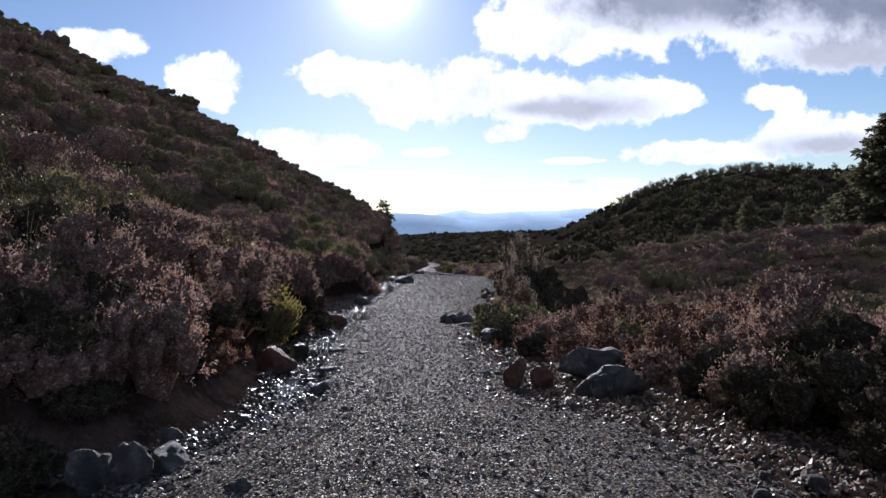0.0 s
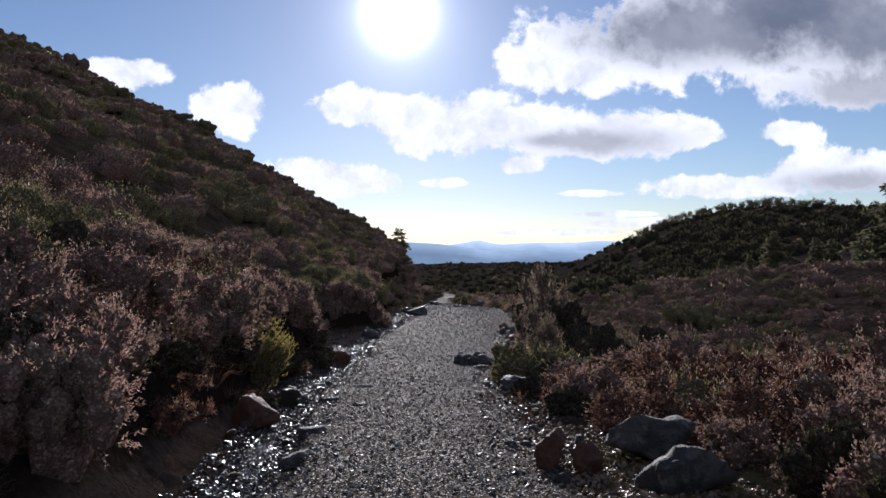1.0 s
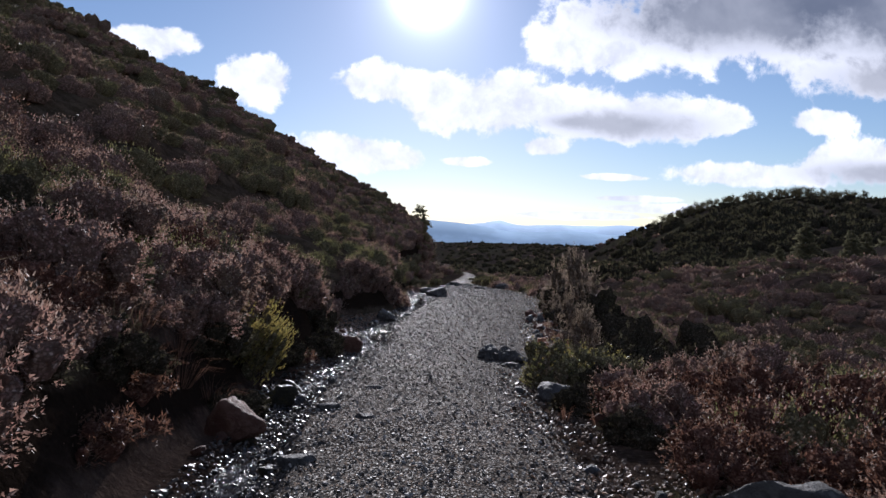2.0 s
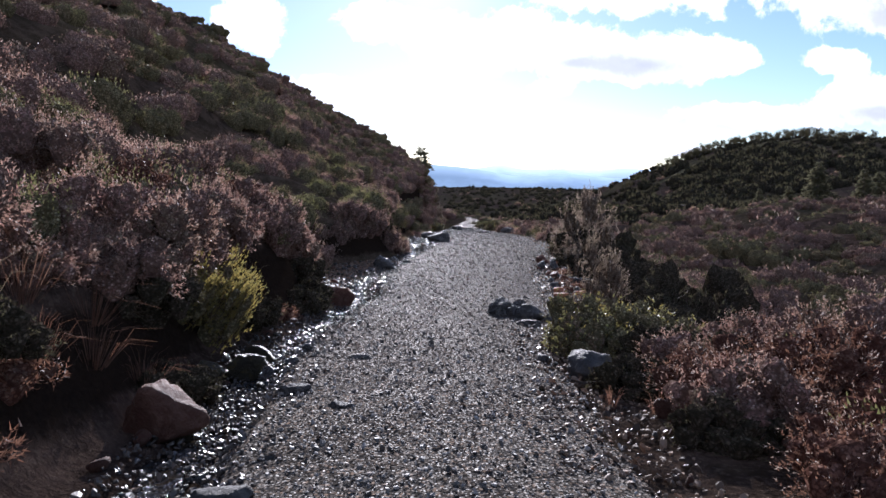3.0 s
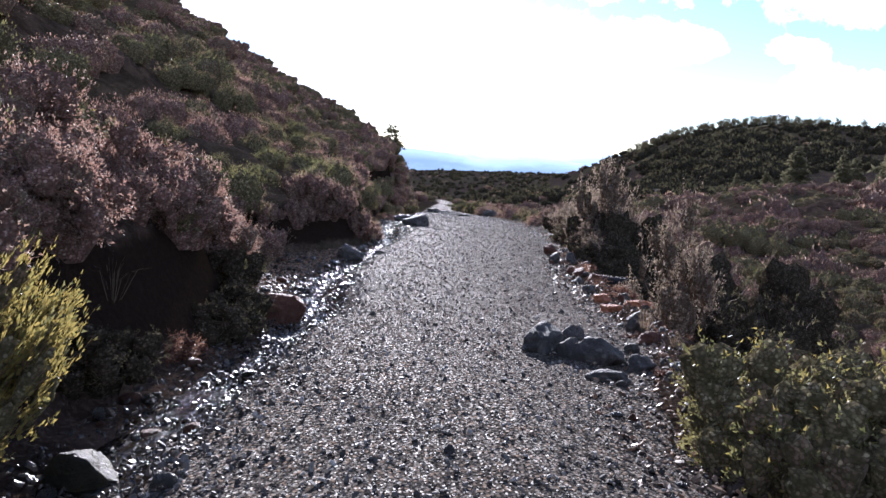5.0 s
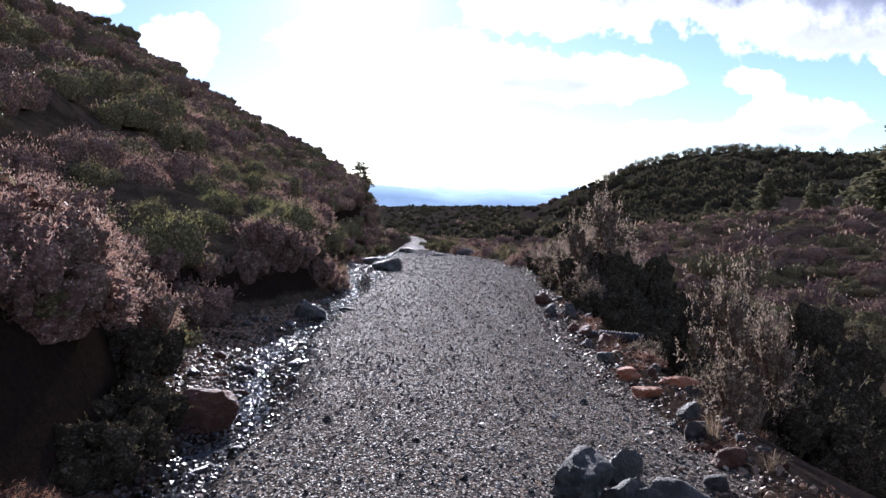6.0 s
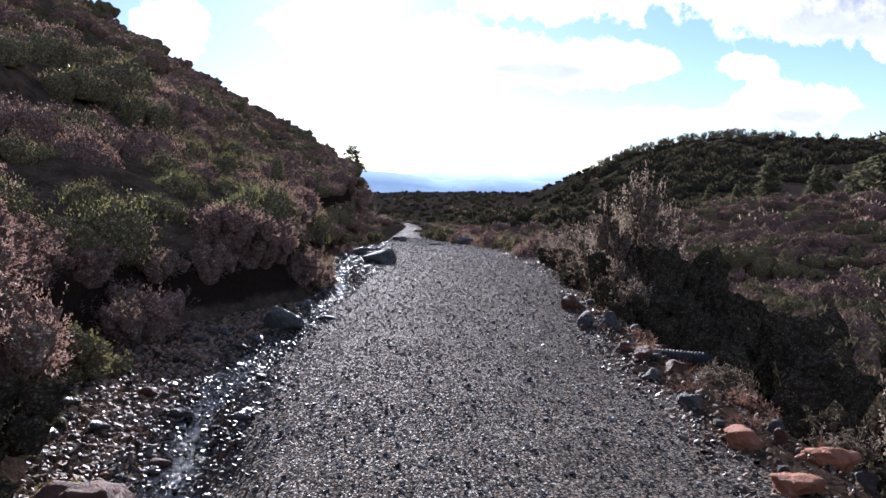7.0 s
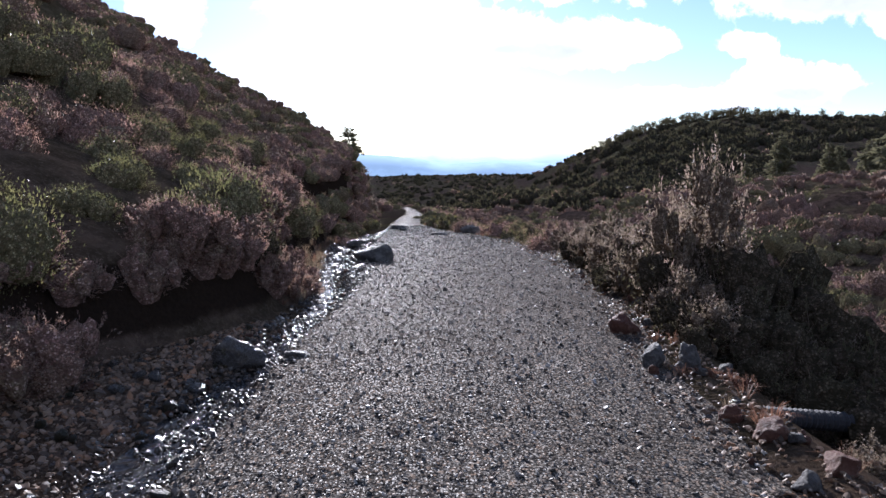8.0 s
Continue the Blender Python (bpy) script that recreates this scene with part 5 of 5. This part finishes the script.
rock(-1.06, 4.02, 0.42, 0.36, 0.27, M_ROCK, "pale rounded boulder beside the ditch", 30, 0.1, "boulder")
rock(-0.84, 3.86, 0.28, 0.26, 0.23, M_ROCK, "pale rounded boulder beside the ditch", 0, 0.1, "boulder")
rock(-0.72, 4.12, 0.34, 0.3, 0.17, M_ROCK, "low grey stone on gravel", 70)
rock(-0.97, 4.86, 0.22, 0.2, 0.17, M_ROCK, "small pale stone beside the ditch", 10)
rock(-1.16, 4.72, 0.30, 0.25, 0.16, M_ROCK, "low grey stone beside the ditch", 40)
rock(-1.15, 3.55, 0.26, 0.22, 0.14, M_ROCK, "low pale stone beside the ditch", 0)
rock(-0.20, 3.62, 0.20, 0.14, 0.08, M_ROCK, "flat grey stone lying in the gravel", 0)
rock(-0.66, 5.72, 0.42, 0.3, 0.22, M_DARK, "dark boulder at the end of the ditch", 15)
rock(-1.02, 8.86, 0.66, 0.5, 0.34, M_RED, "large pinkish boulder beside the stream", 10, 0.8, "boulder")
rock(-0.98, 10.6, 0.46, 0.4, 0.25, M_MOSS, "mossy wet boulder in the stream", 30, 0.9, "boulder")
rock(-0.74, 10.45, 0.26, 0.2, 0.14, M_DARK, "wet stone against a mossy boulder", 70, 0.8)
rock(-1.22, 10.3, 0.34, 0.3, 0.18, M_MOSS, "mossy stone against a boulder", 10, 0.9)
rock(-1.05, 11.3, 0.4, 0.35, 0.24, M_MOSS, D, 60)
rock(0.07, 10.38, 0.28, 0.12, 0.06, M_ROCK, "thin flat stone lying on the gravel", 5)
rock(-0.26, 9.27, 0.32, 0.14, 0.09, M_ROCK, "flat grey stone lying on the gravel", 8)
rock(0.12, 8.87, 0.2, 0.13, 0.07, M_ROCK, "small flat stone lying on the gravel", -10)
rock(-0.10, 6.49, 0.34, 0.2, 0.12, M_ROCK, "flat grey stone half sunk in gravel", 10)
rock(-0.16, 7.45, 0.26, 0.2, 0.09, M_ROCK, "flat grey stone half sunk in gravel", 30)
rock(1.50, 13.2, 0.46, 0.4, 0.22, M_ROCK, "cracked grey boulder lying on the path's edge", 25, 0.9, "boulder")
rock(1.66, 12.98, 0.26, 0.24, 0.2, M_ROCK, "split-off block between two boulders", 60, 0.9)
rock(1.74, 13.3, 0.3, 0.26, 0.2, M_DARK, "dark block behind two boulders", 10, 0.9)
rock(2.12, 12.72, 0.3, 0.2, 0.12, M_ROCK, "low grey stone beside a boulder", 30, 0.8)
rock(1.88, 12.88, 0.52, 0.4, 0.2, M_ROCK, "cracked grey boulder lying on the path's edge", -20, 0.7, "boulder")
rock(1.80, 12.42, 0.36, 0.2, 0.08, M_ROCK, "flat grey stone beside a boulder", 5)
rock(1.97, 10.06, 0.62, 0.42, 0.23, M_ROCK, "weathered flat-topped boulder beneath an overhanging shrub", -6, 0.9, "boulder")
rock(-0.86, 15.42, 0.80, 0.5, 0.36, M_RED, "rust-topped boulder standing in the stream", 5, 0.6, "boulder")
rock(0.76, 28.15, 0.90, 0.6, 0.46, M_ROCK, "blocky flat-topped boulder at the path's edge", -4, 0.9, "boulder")
rock(1.86, 39.9, 0.5, 0.35, 0.24, M_DARK, "dark boulder on the path", 0, 0.7, "boulder")
rock(1.6, 41.2, 0.5, 0.3, 0.26, M_ROCK, "grey stone on the path", 0)
rock(2.9, 36.6, 0.75, 0.3, 0.14, M_DARK, "flat dark stone lying on the gravel", 4)
rock(4.2, 37.9, 1.0, 0.5, 0.32, M_ROCK, "low grey boulder before dry grass", -6, 0.7, "boulder")
rock(2.74, 15.85, 0.32, 0.28, 0.11, M_ORANGE, "orange-brown stone on the bank", 30, 0.8)
rock(3.06, 15.5, 0.52, 0.26, 0.10, M_ORANGE, "flat orange stone on the bank", -8, 0.8)
rock(2.63, 15.16, 0.36, 0.26, 0.09, M_ORANGE, "flat orange-brown stone on the bank", -10, 0.8)
rock(2.78, 16.6, 0.24, 0.2, 0.12, M_ROCK, "pale stone on the bank", -10)
rock(3.12, 17.5, 0.30, 0.24, 0.11, M_RED, "rust-brown stone half sunk in the bank", 15, 0.8)
rock(3.05, 18.0, 0.28, 0.24, 0.12, M_RED, "rust-brown stone half sunk in the bank", -20, 0.8)
rock(2.70, 14.5, 0.26, 0.2, 0.10, M_ROCK, "pale flat stone at the gravel's edge", 0)
rock(3.2, 15.05, 0.26, 0.22, 0.17, M_ROCK, "grey stone on the bank", 0)
rock(3.4, 15.15, 0.22, 0.2, 0.14, M_ROCK, "grey stone on the bank", 60)
rock(3.05, 15.2, 0.2, 0.16, 0.13, M_ROCK, "small grey stone on the bank", 40)
rock(3.2, 20.9, 0.55, 0.45, 0.24, M_RED, "brown boulder half buried in the bank", 15, 0.8, "boulder")
rock(3.02, 19.7, 0.26, 0.24, 0.20, M_ROCK, "rounded bluish-grey stone on the bank", 0, 0.4)
rock(3.28, 19.55, 0.30, 0.26, 0.20, M_ROCK, "rounded bluish-grey stone on the bank", 30, 0.4)
rock(2.98, 18.4, 0.24, 0.2, 0.11, M_RED, "rust-brown stone on the bank", 20)
rock(2.86, 17.4, 0.2, 0.16, 0.09, M_ROCK, "pale stone at the gravel's edge", 0)
rock(-0.62, 20.9, 0.75, 0.55, 0.36, M_DARK, "dark wet boulder beside the stream", 10, 0.6, "boulder")
rock(0.02, 20.4, 0.34, 0.2, 0.08, M_ROCK, "flat grey stone lying on the gravel", 5)
rock(-0.35, 25.5, 0.5, 0.4, 0.22, M_DARK, D, 40)
rock(0.28, 33.2, 0.9, 0.5, 0.25, M_DARK, D, 5)
rock(2.45, 13.55, 0.30, 0.22, 0.12, M_RED, "rust-brown stone on the bank", 0)
rock(2.5, 14.05, 0.26, 0.2, 0.14, M_ROCK, "grey stone on the bank", 25)

# Corrugated drain.
bm = bmesh.new()
ringn, seg = 34, 14
ringv = []
for i in range(ringn):
    rad = 0.066 + 0.008 * (1 if i % 2 else -1)
    ringv.append([bm.verts.new((i * 0.019, rad * math.cos(2 * math.pi * j / seg), rad * math.sin(2 * math.pi * j / seg))) for j in range(seg)])
inner_ring = [bm.verts.new((0.0, 0.06 * math.cos(2 * math.pi * j / seg), 0.06 * math.sin(2 * math.pi * j / seg))) for j in range(seg)]
inner_end = [bm.verts.new((0.3, 0.06 * math.cos(2 * math.pi * j / seg), 0.06 * math.sin(2 * math.pi * j / seg))) for j in range(seg)]
for a, b in list(zip(ringv, ringv[1:])) + [(inner_ring, ringv[0]), (inner_end, inner_ring)]:
    for j in range(seg):
        bm.faces.new((a[j], a[(j + 1) % seg], b[(j + 1) % seg], b[j]))
me = bpy.data.meshes.new("drain_pipe")
bm.to_mesh(me)
bm.free()
me.materials.append(M_PIPE)
pipe = new("drain_pipe", me)
pipe.matrix_basis = pose(3.4, 18.72, height1(3.5, 18.75) - 0.03, 0, 5, -6)
tagged(pipe, "black corrugated plastic drain pipe half buried in the bank", "pipe")


# ---- loose gravel ----
def gravel(name, n, ya, yb, lo, hi, smin, smax, mat, label, seed, lift=0.012):
    """Loose broken stones bedded in the ground, strewn between two edges."""
    r = np.random.default_rng(seed)
    y = ya + (yb - ya) * r.random(n) ** 1.3
    a, b = lo(y), hi(y)
    x = a + (b - a) * r.random(n)
    s = (smin + (smax - smin) * r.random(n) ** 2.2) * (1 + np.clip(y - 14, 0, 40) * 0.02)
    ring = [(math.cos(q), math.sin(q)) for q in (0.0, 1.26, 2.51, 3.77, 5.03)]
    oct_v = np.array([(c, q, -0.3) for c, q in ring] + [(c * 0.62 - 0.25 * q, q * 0.62 + 0.25 * c, 0.85) for c, q in ring], float)
    oct_f = np.array([f for k in range(5) for f in ((k, (k + 1) % 5, k + 5), ((k + 1) % 5, (k + 1) % 5 + 5, k + 5))] + [(5, 6, 7), (5, 7, 8), (5, 8, 9)])
    shape = oct_v[None] * r.uniform(0.75, 1.2, (n, 10, 1)) + r.normal(size=(n, 10, 3)) * 0.12
    shape = shape * np.stack([r.uniform(0.8, 1.3, n), r.uniform(0.65, 1.0, n), r.uniform(0.35, 0.75, n)], 1)[:, None]
    t = r.uniform(0, 6.283, n)[:, None]
    tilt = r.normal(size=(n, 2)) * 0.35
    px, py_ = shape[..., 0] * np.cos(t) - shape[..., 1] * np.sin(t), shape[..., 0] * np.sin(t) + shape[..., 1] * np.cos(t)
    pz = shape[..., 2] + px * tilt[:, :1] + py_ * tilt[:, 1:]
    half = s[:, None] / 2
    z = height(x, y) + lift
    v = np.stack([px * half + x[:, None], py_ * half + y[:, None], pz * half + z[:, None] + half * 0.15], -1).reshape(-1, 3)
    f = (oct_f[None] + (np.arange(n) * 10)[:, None, None]).reshape(-1, 3)
    ob = new(name, mesh_of(name, v, f, [mat], flat=True))
    return tagged(ob, label, "gravel", kind="stuff")


gravel("gravel", 27000, 2.0, 44, lambda y: path_left(y) - 0.05, lambda y: path_right(y) + 0.1, 0.010, 0.037, M_GRAVEL, "loose grey angular gravel on the path", 1, 0.030)
gravel("verge_gravel", 6000, 2.6, 34, lambda y: path_left(y) - 0.32, lambda y: path_left(y) + 0.34, 0.012, 0.045, M_DAMP, "loose damp grey stones spilling from the path towards the ditch", 6, 0.025)
gravel("boulder_gravel", 3000, 3.2, 7.6, lambda y: path_right(y) + 0.1, lambda y: path_right(y) + 1.15, 0.014, 0.05, M_BAR, "brown and grey stones strewn round the boulders", 7, 0.012)
gravel("edge_gravel", 9000, 2.6, 34, lambda y: path_right(y) - 0.25, lambda y: path_right(y) + 0.45, 0.014, 0.055, M_BAR, "coarser grey and brown stones along the path's edge", 2, 0.02)
gravel("stream_gravel", 13000, 4.2, 40, lambda y: stream_x(y) - stream_half(y) - 0.08, lambda y: path_left(y) + 0.12, 0.014, 0.055, M_WET, "wet dark gravel and pebbles in the ditch", 3, 0.05)
gravel("bar_gravel", 9000, 15.6, 22.8, lambda y: stream_x(y) - stream_half(y) - bay(y) - 0.15, lambda y: stream_x(y) - 0.05, 0.015, 0.075, M_BAR, "wet brown pebbles heaped beyond the stream", 4, 0.0)


# Larger loose stones that can be told apart, bedded along both edges of the path and in the ditch.
pick = random.Random(5)
EDGE_STONE = [rock_mesh("stone", 400 + i, 1.0, pick.uniform(0.6, 0.9), pick.uniform(0.35, 0.6), m, 0.9, 2) for i, m in enumerate((M_ROCK, M_ROCK, M_RED, M_ROCK, M_DARK))]
WET_STONE = [rock_mesh("stone", 420 + i, 1.0, pick.uniform(0.65, 0.95), pick.uniform(0.4, 0.65), m, 0.5, 2) for i, m in enumerate((M_DARK, M_DARK, M_MOSS, M_RED))]


def strew(parent, meshes, n, ya, yb, lo, hi, smin, smax):
    for _ in range(n):
        y = pick.uniform(ya, yb)
        x = pick.uniform(float(lo(y)), float(hi(y)))
        k = smin + (smax - smin) * pick.random() ** 2
        ob = part("stone", pick.choice(meshes), parent)
        ob.matrix_basis = Matrix.LocRotScale((x, y, height1(x, y) + 0.01), Euler((pick.uniform(-0.15, 0.15), pick.uniform(-0.15, 0.15), pick.uniform(0, 6.28))), (k, k, k))


strew(path, EDGE_STONE, 120, 3.0, 26, lambda y: path_right(y) - 0.15, lambda y: path_right(y) + 0.55, 0.06, 0.19)
strew(path, EDGE_STONE, 30, 3.0, 30, lambda y: path_left(y) + 0.05, lambda y: path_right(y) - 0.1, 0.05, 0.10)
strew(ground, WET_STONE, 160, 5.2, 30, lambda y: stream_x(y) - stream_half(y) - 0.1, lambda y: path_left(y) + 0.08, 0.07, 0.22)
strew(ground, WET_STONE, 60, 16, 22.5, lambda y: stream_x(y) - stream_half(y) - bay(y) - 0.1, lambda y: stream_x(y), 0.06, 0.20)
